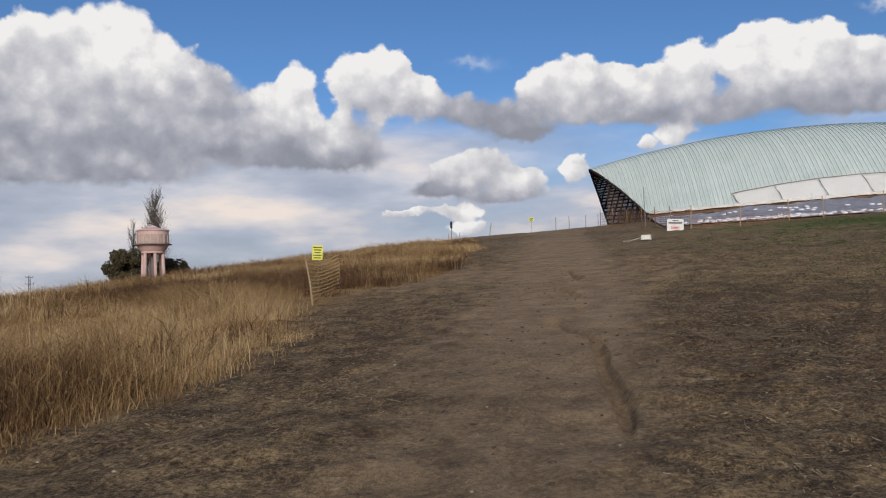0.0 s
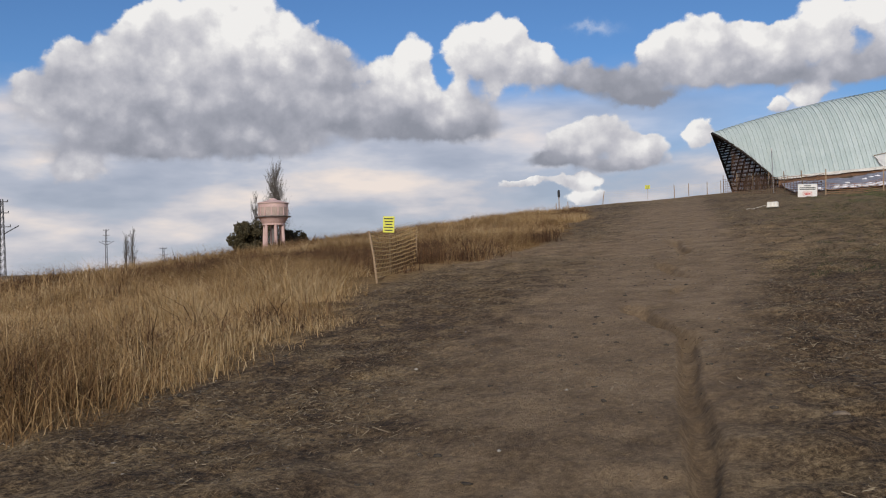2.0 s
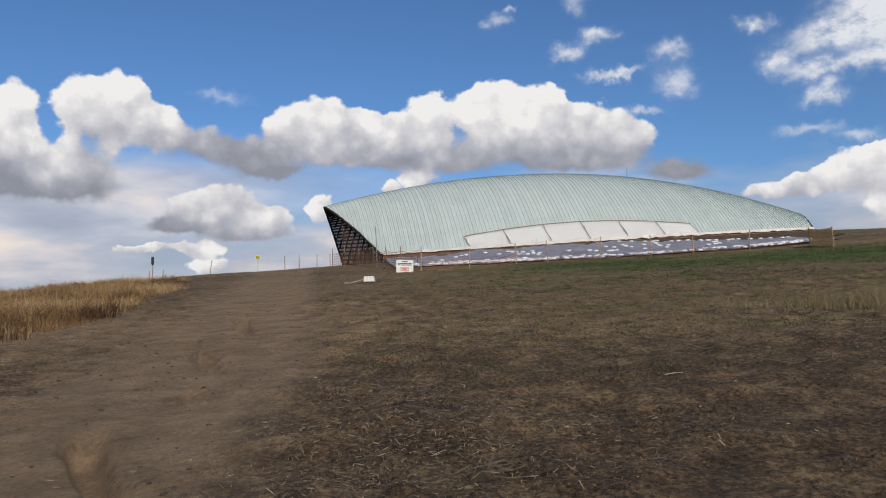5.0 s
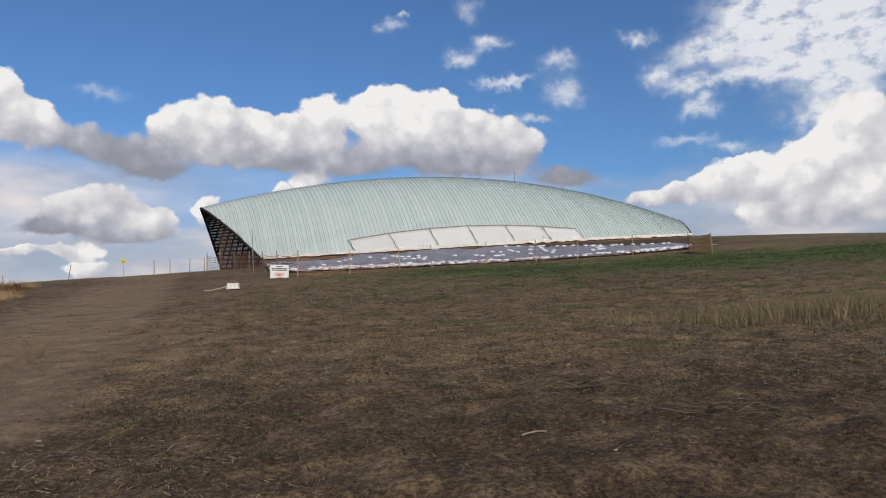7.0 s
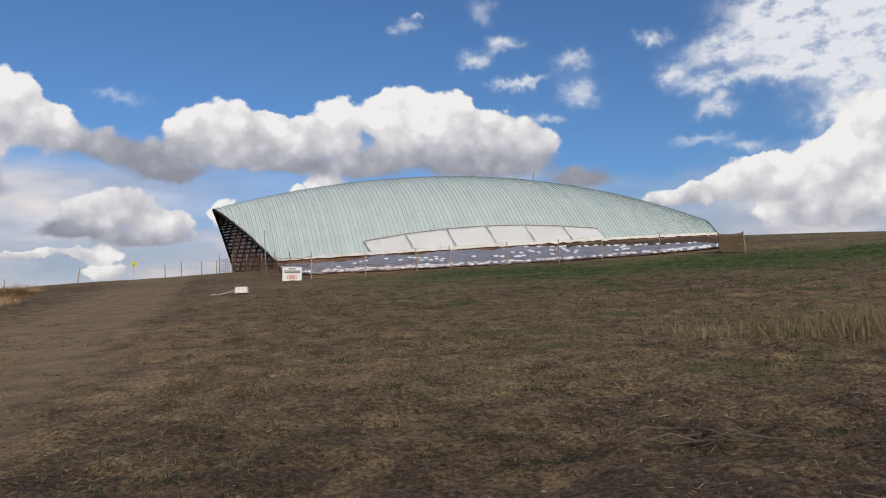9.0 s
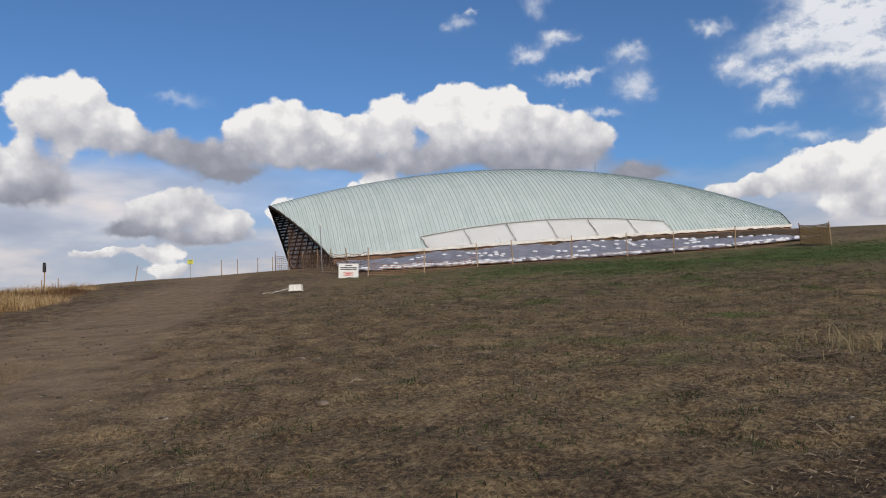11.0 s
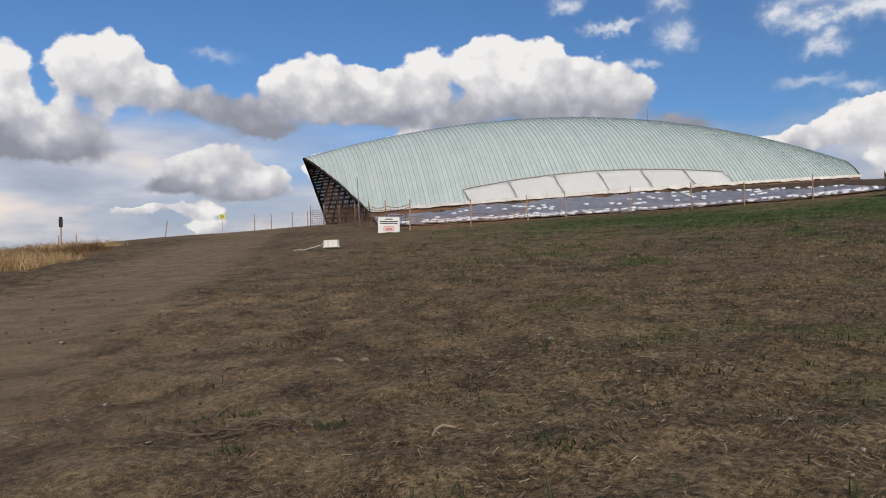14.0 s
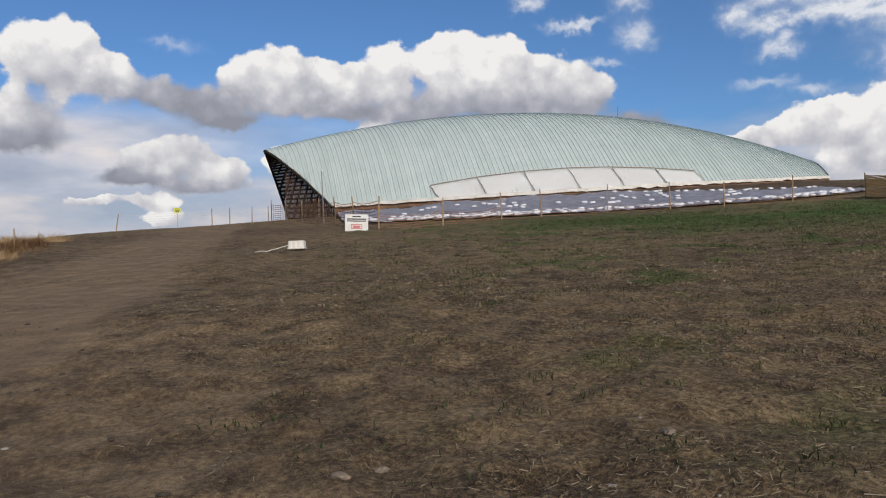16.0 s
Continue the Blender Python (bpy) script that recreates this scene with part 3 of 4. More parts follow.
def build_shelter():
    shelter = thing("excavation_shelter", pose(0, 0, 0), "large arched shelter roofed in pale mint corrugated sheets", "shelter")
    vs = [k / 13 for k in range(-13, 14)]
    a, width = -5.0, 0.41
    while a < 54.6:
        bm = bmesh.new()
        rows = []
        for v in vs:
            pts = [strip_point(a + o * width, v, h) for o, h in ((0.0, 0.0), (0.02, 0.065), (0.13, 0.065), (0.16, 0.0), (0.58, 0.0), (0.60, 0.02), (0.66, 0.02), (0.68, 0.0), (1.0, 0.0), (1.0, -0.05), (0.0, -0.05))]
            rows.append(([bm.verts.new(p) for p, _ in pts], pts[-2][1] or pts[-1][1] or pts[0][1]))
        live = False
        for (r0, in0), (r1, in1) in zip(rows, rows[1:]):
            if (r0[0].co - r0[8].co).length < 0.02 and (r1[0].co - r1[8].co).length < 0.02:
                continue
            live = True
            for k in range(11):
                f = bm.faces.new((r0[k], r0[(k + 1) % 11], r1[(k + 1) % 11], r1[k]))
                # rib sides take the darker shaded tone, the rib top keeps the sheet's
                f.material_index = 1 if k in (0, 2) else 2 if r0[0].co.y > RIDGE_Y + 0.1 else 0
        bmesh.ops.delete(bm, geom=[v for v in bm.verts if not v.link_faces], context="VERTS")
        if live:
            bmesh.ops.recalc_face_normals(bm, faces=bm.faces)
            part("roof_sheet", bm, [ROOF, RIB_SIDE, CLEAR], shelter)
        else:
            bm.free()
        a += width
    # timber arches and purlins under the sheets
    a = -4.6
    while a < 55:
        line = [strip_point(a, v, -0.24) for v in [k / 12 for k in range(-12, 13)]]
        keep = [p for p, ok in line if ok]
        if len(keep) > 2:
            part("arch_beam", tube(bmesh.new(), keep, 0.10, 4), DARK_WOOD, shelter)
        a += 0.66
    for v in [k / 26.3 for k in range(-26, 0)] + [k / 17.2 for k in range(18)]:
        low, high = roof_ends(v)
        n = 16
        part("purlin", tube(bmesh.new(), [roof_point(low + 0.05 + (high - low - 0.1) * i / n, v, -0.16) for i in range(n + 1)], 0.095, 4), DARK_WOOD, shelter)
    for end in (0, 1):
        pts = [roof_point(roof_ends(v)[end], v, -0.05) for v in [k / 12 for k in range(-12, 13)]]
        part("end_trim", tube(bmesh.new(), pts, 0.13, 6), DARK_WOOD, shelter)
    # white tarpaulins laced over the lower roof
    top = lambda x: 0.888 + 0.046 * ((x - 23.2) / 11.7) ** 2  # noqa: E731
    cuts = [11.5, 15.45, 19.4, 23.25, 27.1, 31.0, 34.7]
    for i, (x0, x1) in enumerate(zip(cuts, cuts[1:])):
        bm = bmesh.new()
        grid = []
        for r in range(9):
            row = []
            for c in range(15):
                x = x0 + 0.03 + (x1 - x0 - 0.06) * c / 14
                f = r / 8
                v = top(x) * (1 - f) + 1.012 * f
                sag = 0.10 + 0.05 * math.sin(c * 0.45 + i) * f + 0.04 * noise.noise((x * 0.9, f * 3.0, i))
                ragged = 0.006 * noise.noise((x * 2.2, 4.0, 1.0)) * f
                row.append(bm.verts.new(roof_point(x + 0.55 * f, min(v + ragged, 1.02), sag)))
            grid.append(row)
        for r0, r1 in zip(grid, grid[1:]):
            for c in range(14):
                bm.faces.new((r0[c], r0[c + 1], r1[c + 1], r1[c]))
        bmesh.ops.solidify(bm, geom=bm.faces[:], thickness=0.025)
        ob = part("tarpaulin", bm, TARP, shelter, "white laced tarpaulin panel")
        ob.data.polygons.foreach_set("use_smooth", [True] * len(ob.data.polygons))
    for x in cuts:
        pts = [roof_point(x + 0.55 * f + 0.05 * math.sin(9 * f + x), top(x) * (1 - f) + 1.0 * f, 0.15) for f in [k / 8 for k in range(9)]]
        part("lacing_rope", tube(bmesh.new(), pts, 0.022, 5), ROPE, shelter)
    part("edge_pipe", tube(bmesh.new(), [roof_point(cuts[0] + (cuts[-1] - cuts[0]) * k / 24, top(cuts[0] + (cuts[-1] - cuts[0]) * k / 24), 0.2 + 0.02 * math.sin(k * 1.7)) for k in range(25)], 0.04, 6), ROPE, shelter)
    # low wall under the eave: mud brick with a torn felt edge on top
    for name, mat, up, down, out in (("foundation_wall", MUDBRICK, -0.16, -1.0, 0.18), ("felt_flashing", RENDERED, 0.06, -0.20, 0.34)):
        bm = bmesh.new()
        rows = []
        for k in range(121):
            x = 3.4 + 47.0 * k / 120
            j = noise.noise((x * 1.3, out * 9, 0)) * 0.12 + noise.noise((x * 4.1, out * 5, 3)) * 0.06
            y, z = eave_y(x, 1), eave_z(x)
            low = down if x < 11 else max(down, -0.5)
            rows.append([bm.verts.new(p) for p in ((x, y - out - j, z + up), (x, y - out - 0.06 - j, z + low + j), (x, y + 0.1, z + low), (x, y + 0.1, z + up))])
        for r0, r1 in zip(rows, rows[1:]):
            for k in range(4):
                bm.faces.new((r0[k], r0[(k + 1) % 4], r1[(k + 1) % 4], r1[k]))
        part(name, bm, mat, shelter)
    # plank screen inside the open end
    for k in range(22):
        x, y = 0.2 + 0.14 * k, 92.5 - 0.17 * k
        g = float(land(x, y))
        part("screen_board", box(bmesh.new(), (x, y, g + 0.75 + 0.1 * math.sin(k * 2.3)), (0.13, 0.03, 1.7), -50, 0.004), WOOD, shelter)
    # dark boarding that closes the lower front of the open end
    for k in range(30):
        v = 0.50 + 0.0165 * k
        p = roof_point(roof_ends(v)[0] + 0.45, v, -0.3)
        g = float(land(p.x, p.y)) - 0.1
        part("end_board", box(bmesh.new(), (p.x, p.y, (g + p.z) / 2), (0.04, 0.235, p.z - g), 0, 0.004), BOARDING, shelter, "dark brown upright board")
    # mast on the ridge
    part("mast", rod(bmesh.new(), roof_point(31.9, 0.1, -0.1), roof_point(31.9, 0.1, 1.15), 0.035, 0.03), STEEL, shelter)
    return shelter


build_shelter()


def bank_z(x, f):
    """Place on the bank before the shelter, from its foot (f = 0) to the foundation wall (1)."""
    f = max(f, 0.0)
    y1, z1 = eave_y(x, 1) - 0.3, eave_z(x) - 0.62 + 0.25 * min(1.0, max(0.0, (x - 9) / 4))
    y0 = 62.5 + 1.2 * math.sin(x * 0.21) + 0.5 * noise.noise((x * 0.6, 0, 0)) + 5.0 * max(0.0, (x - 32) / 10) ** 2
    y = y0 + (y1 - y0) * f
    z0 = float(hill(x, y0)) + 0.04
    return y, max(z0 + (z1 - z0) * f ** 1.25, float(hill(x, y)) + 0.05)


def bank_sheet(name, mat, x0, x1, low, high, lift, label, category):
    bm = bmesh.new()
    grid = []
    nx, ny = 150, 24
    for j in range(ny + 1):
        row = []
        for i in range(nx + 1):
            x = x0 + (x1 - x0) * i / nx
            f = low(x) + (high(x) - low(x)) * j / ny
            y, z = bank_z(x, f)
            z += lift + 0.10 * noise.noise((x * 0.9, y * 0.5, 2)) * min(1, 4 * max(f, 0.0)) + 0.09 * noise.noise((x * 2.7, y * 1.4, 5)) + 0.07 * abs(noise.noise((x * 1.1, y * 2.6, 7)))
            row.append(bm.verts.new((x, y, z)))
        grid.append(row)
    for r0, r1 in zip(grid, grid[1:]):
        for i in range(nx):
            bm.faces.new((r0[i], r0[i + 1], r1[i + 1], r1[i]))
    bmesh.ops.solidify(bm, geom=bm.faces[:], thickness=0.03)
    ob = part(name, bm, mat)
    ob.data.polygons.foreach_set("use_smooth", [True] * len(ob.data.polygons))
    return tagged(ob, label, category)


bank_sheet("matting", BROWN_SLOPE, 3.6, 49.0, lambda x: 0.3, lambda x: 1.0, 0.0, "brown earth matting on the bank under the eave", "ground sheet")
bank_sheet("geotextile_sheet", FELT, 3.6, 41.0, lambda x: 0.0 + 0.02 * math.sin(x * 1.7), lambda x: 0.96 - 0.04 * math.sin(x * 0.9) - 0.5 * max(0.0, (x - 26) / 15), 0.07, "wrinkled blue-grey geotextile spread over the earth bank", "ground sheet")


def sandbag(seed):
    bm = bmesh.new()
    bmesh.ops.create_icosphere(bm, subdivisions=2, radius=1.0)
    for v in bm.verts:
        p = v.co
        q = Vector((math.copysign(abs(p.x) ** 0.6, p.x), math.copysign(abs(p.y) ** 0.7, p.y), math.copysign(abs(p.z) ** 0.8, p.z)))
        q *= 1 + 0.16 * noise.noise(p * 1.6 + Vector((seed * 3.1, 0, 0)))
        v.co = (q.x * 0.23, q.y * 0.16, q.z * 0.085)
    ob = part("sandbag", bm, BAG)
    ob.data.polygons.foreach_set("use_smooth", [True] * len(ob.data.polygons))
    return tagged(ob, "white filled sandbag lying on the geotextile bank", "sandbag", "sandbags on the bank")


def lay_sandbags():
    first = [sandbag(k) for k in range(3)]
    rnd = random.Random(3)
    spots = []
    x = 4.6
    while x < 39:
        spots.append((x, 0.20 + 0.10 * math.sin(x * 0.16) + rnd.uniform(-0.03, 0.03)))
        x += rnd.choice((0.55, 0.7, 0.85, 1.6))
    for _ in range(80):
        spots.append((rnd.uniform(5, 15), rnd.uniform(0.01, 0.2)))
    for _ in range(90):
        spots.append((rnd.uniform(10, 38), rnd.uniform(0.0, 0.16)))
    for _ in range(40):
        spots.append((rnd.uniform(8, 34), rnd.uniform(0.4, 0.8)))
    x = 26.0
    while x < 40.5:
        spots.append((x, 0.92 - 0.5 * (x - 26) / 15 + rnd.uniform(-0.03, 0.03)))
        x += rnd.uniform(0.5, 1.1)
    for k, (x, f) in enumerate(spots):
        y, z = bank_z(x, f)
        m = pose(x, y, z + 0.14, rnd.uniform(-6, 10), rnd.uniform(-6, 6), rnd.uniform(-25, 25))
        if k < 3:
            first[k].matrix_basis = m
        else:
            copy_thing(first[k % 3], m)


lay_sandbags()


# ---------------------------------------------------------------- fences, signs, posts
def net_strands(parent, a, b, height, rows, sag, mat, low=0.08, radius=0.010, uprights=0, lean=0.0):
    """Loose horizontal strands of plastic netting from post foot a to post foot b."""
    a, b = Vector(a), Vector(b)
    for r in range(rows):
        f = r / max(1, rows - 1)
        h = low + (height - low) * f
        pts = []
        for k in range(11):
            u = k / 10
            p = a.lerp(b, u)
            p.z += h - sag * 4 * u * (1 - u) * (0.4 + 0.6 * f) + 0.012 * math.sin(k * 1.9 + r * 2.1)
            p.y += 0.03 * math.sin(k * 1.3 + r)
            pts.append(p)
        part("strand", tube(bmesh.new(), pts, radius, 4), mat, parent)
    for k in range(1, uprights):
        p = a.lerp(b, k / uprights)
        s = sag * 4 * (k / uprights) * (1 - k / uprights)
        part("cross_strand", tube(bmesh.new(), [p + Vector((0, 0, low - s * 0.4)), p + Vector((0.02, 0, height - s))], radius * 0.7, 4), mat, parent)


def post(parent, x, y, height, r, mat, dx=0.0, dy=0.0, name="post"):
    z = float(land(x, y))
    bm = bmesh.new()
    tube(bm, [(x, y, z - 0.25), (x + dx * 0.5 + 0.004, y + dy * 0.5, z + height * 0.5), (x + dx, y + dy, z + height)], [r * 1.05, r, r * 0.92], 7)
    return part(name, bm, mat, parent)


def shelter_fence():
    fence = thing("net_fence", pose(0, 0, 0), "sagging brown net fence on thin wooden stakes before the shelter", "fence")
    spots = [(-1.6, 80.5), (-0.4, 77.5), (0.9, 73.5), (2.0, 69.5), (3.0, 65.5), (3.9, 60.5), (4.9, 56.4), (8.2, 57.4), (12.0, 60.6), (14.3, 60.8), (18.3, 61.2), (22.0, 61.0), (24.5, 59.5), (29.0, 60.0), (33.3, 59.5), (31.8, 54.2)]
    rnd = random.Random(5)
    feet = []
    for x, y in spots:
        hgt = rnd.uniform(1.35, 1.6) if x > 5 else rnd.uniform(1.5, 1.8)
        post(fence, x, y, hgt, 0.036, WOOD, rnd.uniform(-0.08, 0.08), rnd.uniform(-0.05, 0.05))
        feet.append((x, y, float(land(x, y))))
    for k, (a, b) in enumerate(zip(feet, feet[1:])):
        if k < 6:
            net_strands(fence, a, b, 1.35, 9, 0.12, NET_OLD, radius=0.016, uprights=6)
        elif k < 8:
            net_strands(fence, a, b, 0.75, 6, 0.2, NET_OLD, radius=0.014, uprights=8)
        elif k == 14:
            net_strands(fence, a, b, 1.3, 20, 0.1, NET, radius=0.026, uprights=14)
        else:
            net_strands(fence, a, b, 0.42, 3, 0.12, NET_OLD, radius=0.012)
    return fence


def crest_fence():
    fence = thing("crest_fence", pose(0, 0, 0), "row of thin stakes with pale netting along the crest", "fence")
    feet = []
    for x, y, lean in ((-12.2, 77.0, 0.22), (-5.9, 79.5, 0.0), (-4.6, 79.5, 0.0), (-3.0, 79.8, 0.03), (-1.8, 80.3, 0.0)):
        post(fence, x, y, 1.25, 0.035, WOOD, lean)
        feet.append((x, y, float(land(x, y))))
    for a, b in zip(feet, feet[1:]):
        net_strands(fence, a, b, 1.12, 7, 0.05, RENDERED, radius=0.006, uprights=10)
    return fence


def paper_sign(name, x, y, height, w, h, turn, tilt, label, rows):
    z = float(land(x, y))
    sign = thing(name, pose(x, y, z), label, "sign")
    part("post", tube(bmesh.new(), [(0, 0.02, -0.25), (0.004, 0.02, height * 0.5), (0, 0.02, height)], 0.014 if h < 0.4 else 0.025, 7), WOOD, sign)
    m = Matrix.Translation((0, 0, height - h * 0.45)) @ Matrix.Rotation(radians(turn), 4, "Z") @ Matrix.Rotation(radians(tilt), 4, "Y")
    board = part("board", box(bmesh.new(), (0, 0, 0), (w, 0.012, h), 0, 0.004), YELLOW, sign)
    board.matrix_basis = m
    for k in range(rows):
        f = (k + 0.8) / (rows + 0.6)
        line = part("text_line", box(bmesh.new(), (0, -0.009, h * (0.5 - f)), (w * (0.82 - 0.12 * (k % 3)), 0.004, h * 0.34 / rows)), INK, board)
    return sign


def yellow_sign_and_net():
    paper_sign("yellow_sign", -6.75, 17.3, 1.16, 0.24, 0.34, 16, 3, "small yellow notice sheet with black lines on a thin stake", 5)
    fence = thing("low_net_fence", pose(0, 0, 0), "short sagging yellow plastic net on leaning wooden stakes", "fence")
    a, m, b = (-6.05, 15.25), (-6.62, 17.1), (-6.85, 19.0)
    post(fence, *a, 0.95, 0.022, WOOD, -0.16, 0.0)
    post(fence, *b, 0.72, 0.018, WOOD, 0.0, 0.0)
    za, zm, zb = (float(land(*p)) for p in (a, m, b))
    rows = 11
    for r in range(rows):
        f = r / (rows - 1)
        pts = []
        for k in range(17):
            u = k / 16
            x, y = a[0] - 0.16 * f * (1 - u) + (b[0] - a[0]) * u - 0.12 * math.sin(math.pi * u), a[1] + (b[1] - a[1]) * u
            z = (za + 0.10 + 0.83 * f) * (1 - u) + (zb + 0.02 + 0.88 * f) * u - 0.12 * math.sin(math.pi * u) * (0.4 + 0.6 * f)
            pts.append((x, y, z + 0.008 * math.sin(k * 2.2 + r * 1.4)))
        part("strand", tube(bmesh.new(), pts, 0.010, 5), NET, fence)
    for k in range(1, 22):
        u = k / 22
        p = [(a[0] - 0.16 * f * (1 - u) + (b[0] - a[0]) * u - 0.12 * math.sin(math.pi * u), a[1] + (b[1] - a[1]) * u, (za + 0.10 + 0.83 * f) * (1 - u) + (zb + 0.02 + 0.88 * f) * u - 0.12 * math.sin(math.pi * u) * (0.4 + 0.6 * f)) for f in (0, 0.5, 1)]
        part("cross_strand", tube(bmesh.new(), p, 0.0035, 4), NET, fence)


def far_yellow_sign():
    paper_sign("crest_sign", -8.2, 78.4, 1.45, 0.46, 0.36, 2, 0, "yellow notice board on a stake along the crest", 3)


def warning_board():
    """The white notice board at the fence's corner: three dark lines and a red box."""
    x, y = 3.75, 54.6
    z = float(land(x, y))
    board = thing("notice_board", pose(x, y, z, 0, 2.5, -3), "white notice board with dark lines and a red box", "sign")
    panel = part("panel", box(bmesh.new(), (0, 0, 0.42), (1.06, 0.02, 0.78), 0, 0.005), WHITE, board)
    for sx in (-0.45, 0.45):
        part("leg", box(bmesh.new(), (sx, 0.03, 0.15), (0.05, 0.04, 0.9), 0, 0.004), WOOD, board)
    for zz, w, h in ((0.71, 0.40, 0.05), (0.59, 0.88, 0.055), (0.50, 0.86, 0.05)):
        part("text_line", box(bmesh.new(), (0, -0.013, zz), (w, 0.004, h)), INK, panel)
    for bx, bz, w, h in ((0, 0.34, 0.50, 0.025), (0, 0.16, 0.50, 0.025), (-0.24, 0.25, 0.025, 0.19), (0.24, 0.25, 0.025, 0.19), (0, 0.265, 0.36, 0.05), (0, 0.205, 0.30, 0.035)):
        part("red_mark", box(bmesh.new(), (bx, -0.013, bz), (w, 0.004, h)), RED, panel)


def black_box_post():
    x, y = -10.9, 52.5
    z = float(land(x, y))
    p = thing("marker_post", pose(x, y, z), "thin reddish stake topped by a black box", "post")
    part("stake", tube(bmesh.new(), [(0, 0, -0.3), (0.01, 0, 0.6), (0.02, 0, 1.25)], 0.03, 7), WOOD, p)
    part("box", box(bmesh.new(), (0.02, -0.03, 1.42), (0.14, 0.13, 0.40), 0, 0.02), BLACK, p)
    part("cap", box(bmesh.new(), (0.02, -0.03, 1.65), (0.12, 0.10, 0.06), 0, 0.01), BLACK, p)
    for sx, hh in ((-0.32, 0.85), (0.45, 0.9)):
        s = tagged(post(None, x + sx, y + 0.6, hh, 0.025, WOOD, 0.01, 0, "stake"), "short weathered stake in the dry grass", "stake", "stakes by the marker post")


def white_box():
    x, y = 1.42, 41.4
    z = float(land(x, y))
    c = thing("white_crate", pose(x, y, z, 0, 0, -12), "upturned white plastic crate on the bare slope", "crate")
    bm = bmesh.new()
    box(bm, (0, 0, 0.13), (0.46, 0.32, 0.26), 0, 0.025)
    part("body", bm, CRATE, c)
    part("rim", box(bmesh.new(), (0, 0, 0.04), (0.50, 0.36, 0.05), 0, 0.01), CRATE, c)
    for k in range(3):
        part("rib", box(bmesh.new(), (-0.14 + 0.14 * k, -0.162, 0.15), (0.04, 0.02, 0.19), 0, 0.004), WHITE, c)
    pts = []
    for k in range(14):
        u = k / 13
        px, py = x - 0.2 - 0.95 * u, y - 0.1 - 0.5 * u + 0.12 * math.sin(u * 4)
        pts.append((px, py, float(land(px, py)) + 0.03 + 0.14 * (1 - u) ** 3))
    tagged(part("hose", tube(bmesh.new(), pts, 0.010, 6), CRATE), "pale hose lying on the ground beside the crate", "hose")


def lamp_pole():
    x, y = 2.35, 69.0
    z = float(land(x, y))
    p = thing("pole", pose(x, y, z), "slim steel pole with a small pale head by the fence", "pole")
    part("shaft", tube(bmesh.new(), [(0, 0, -0.3), (-0.02, 0, 1.7), (-0.05, 0, 3.35)], 0.035, 8), STEEL, p)
    part("head", box(bmesh.new(), (-0.05, 0, 3.42), (0.13, 0.13, 0.16), 0, 0.02), WHITE, p)


shelter_fence()
crest_fence()
yellow_sign_and_net()
far_yellow_sign()
warning_board()
black_box_post()
white_box()
lamp_pole()


# ---------------------------------------------------------------- far things: tower, trees, pylons
def water_tower():
    x, y = -104.3, 164.6
    g = float(hill(x, y))
    t = thing("water_tower", pose(x, y, g), "pink plastered round water tower on slender columns", "water tower")
    top = 13.3 - g
    part("tank", lathe(bmesh.new(), [(3.35, top + 0.12), (3.45, top + 0.5), (3.45, top + 2.9), (3.55, top + 3.0), (3.55, top + 3.2)], 28), TANK, t, "weathered beige tank wall")
    part("tank_band", lathe(bmesh.new(), [(3.5, top + 2.2), (3.5, top + 2.95)], 28), PINK, t)
    for k in range(14):
        a = 2 * math.pi * (k + 0.5) / 14
        part("pilaster", box(bmesh.new(), (3.46 * math.cos(a), 3.46 * math.sin(a), top + 1.2), (0.18, 0.28, 1.9), math.degrees(a)), PINK, t)
    # the slab's dark colour stands in for the shadow line below the tank
    part("gallery", lathe(bmesh.new(), [(3.5, top - 0.14), (4.2, top - 0.08), (4.2, top + 0.1), (3.4, top + 0.13)], 28), SHADOW_RIM, t, "gallery slab coloured dark as the shadow rim under the tank")
    part("bowl", lathe(bmesh.new(), [(2.35, top - 1.75), (2.6, top - 1.55), (3.3, top - 0.5), (3.5, top - 0.12)], 28), PINK, t)
    part("roof", lathe(bmesh.new(), [(3.7, top + 3.15), (3.65, top + 3.3), (0.9, top + 4.05), (0.85, top + 4.3), (0.05, top + 4.5)], 28), PINK, t, "low conical pink roof")
    for k in range(6):
        a = 2 * math.pi * k / 6 + 0.25
        c, s = math.cos(a), math.sin(a)
        part("column", rod(bmesh.new(), (3.0 * c, 3.0 * s, -0.3), (2.2 * c, 2.2 * s, top - 1.6), 0.42, 0.36, 10), PINK, t)
    part("ring_beam", lathe(bmesh.new(), [(2.2, top - 1.95), (2.6, top - 1.95), (2.6, top - 1.6), (2.2, top - 1.6)], 24), PINK, t)
    part("riser_pipe", rod(bmesh.new(), (0, 0, -0.3), (0, 0, top - 1.6), 0.55, 0.5, 12), SHADOW_RIM, t)


def branch(bm, base, way, length, r, rnd, depth, spread):
    pts, p, d = [], Vector(base), Vector(way).normalized()
    n = 4
    for k in range(n + 1):
        pts.append(p.copy())
        d = (d + Vector((rnd.uniform(-1, 1), rnd.uniform(-1, 1), rnd.uniform(-0.2, 0.8))) * 0.08).normalized()
        p += d * length / n
    tube(bm, pts, [max(0.012, r * (1 - 0.75 * k / n)) for k in range(n + 1)], 4)
    if depth:
        for k in range(5 if depth > 1 else 4):
            u = rnd.uniform(0.15, 1.0)
            at = pts[min(n, int(u * n))]
            a = rnd.uniform(0, 6.283)
            w = d * (1 - spread) + Vector((math.cos(a), math.sin(a), 0.5)) * spread
            branch(bm, at, w, length * rnd.uniform(0.45, 0.7), r * 0.45, rnd, depth - 1, spread)


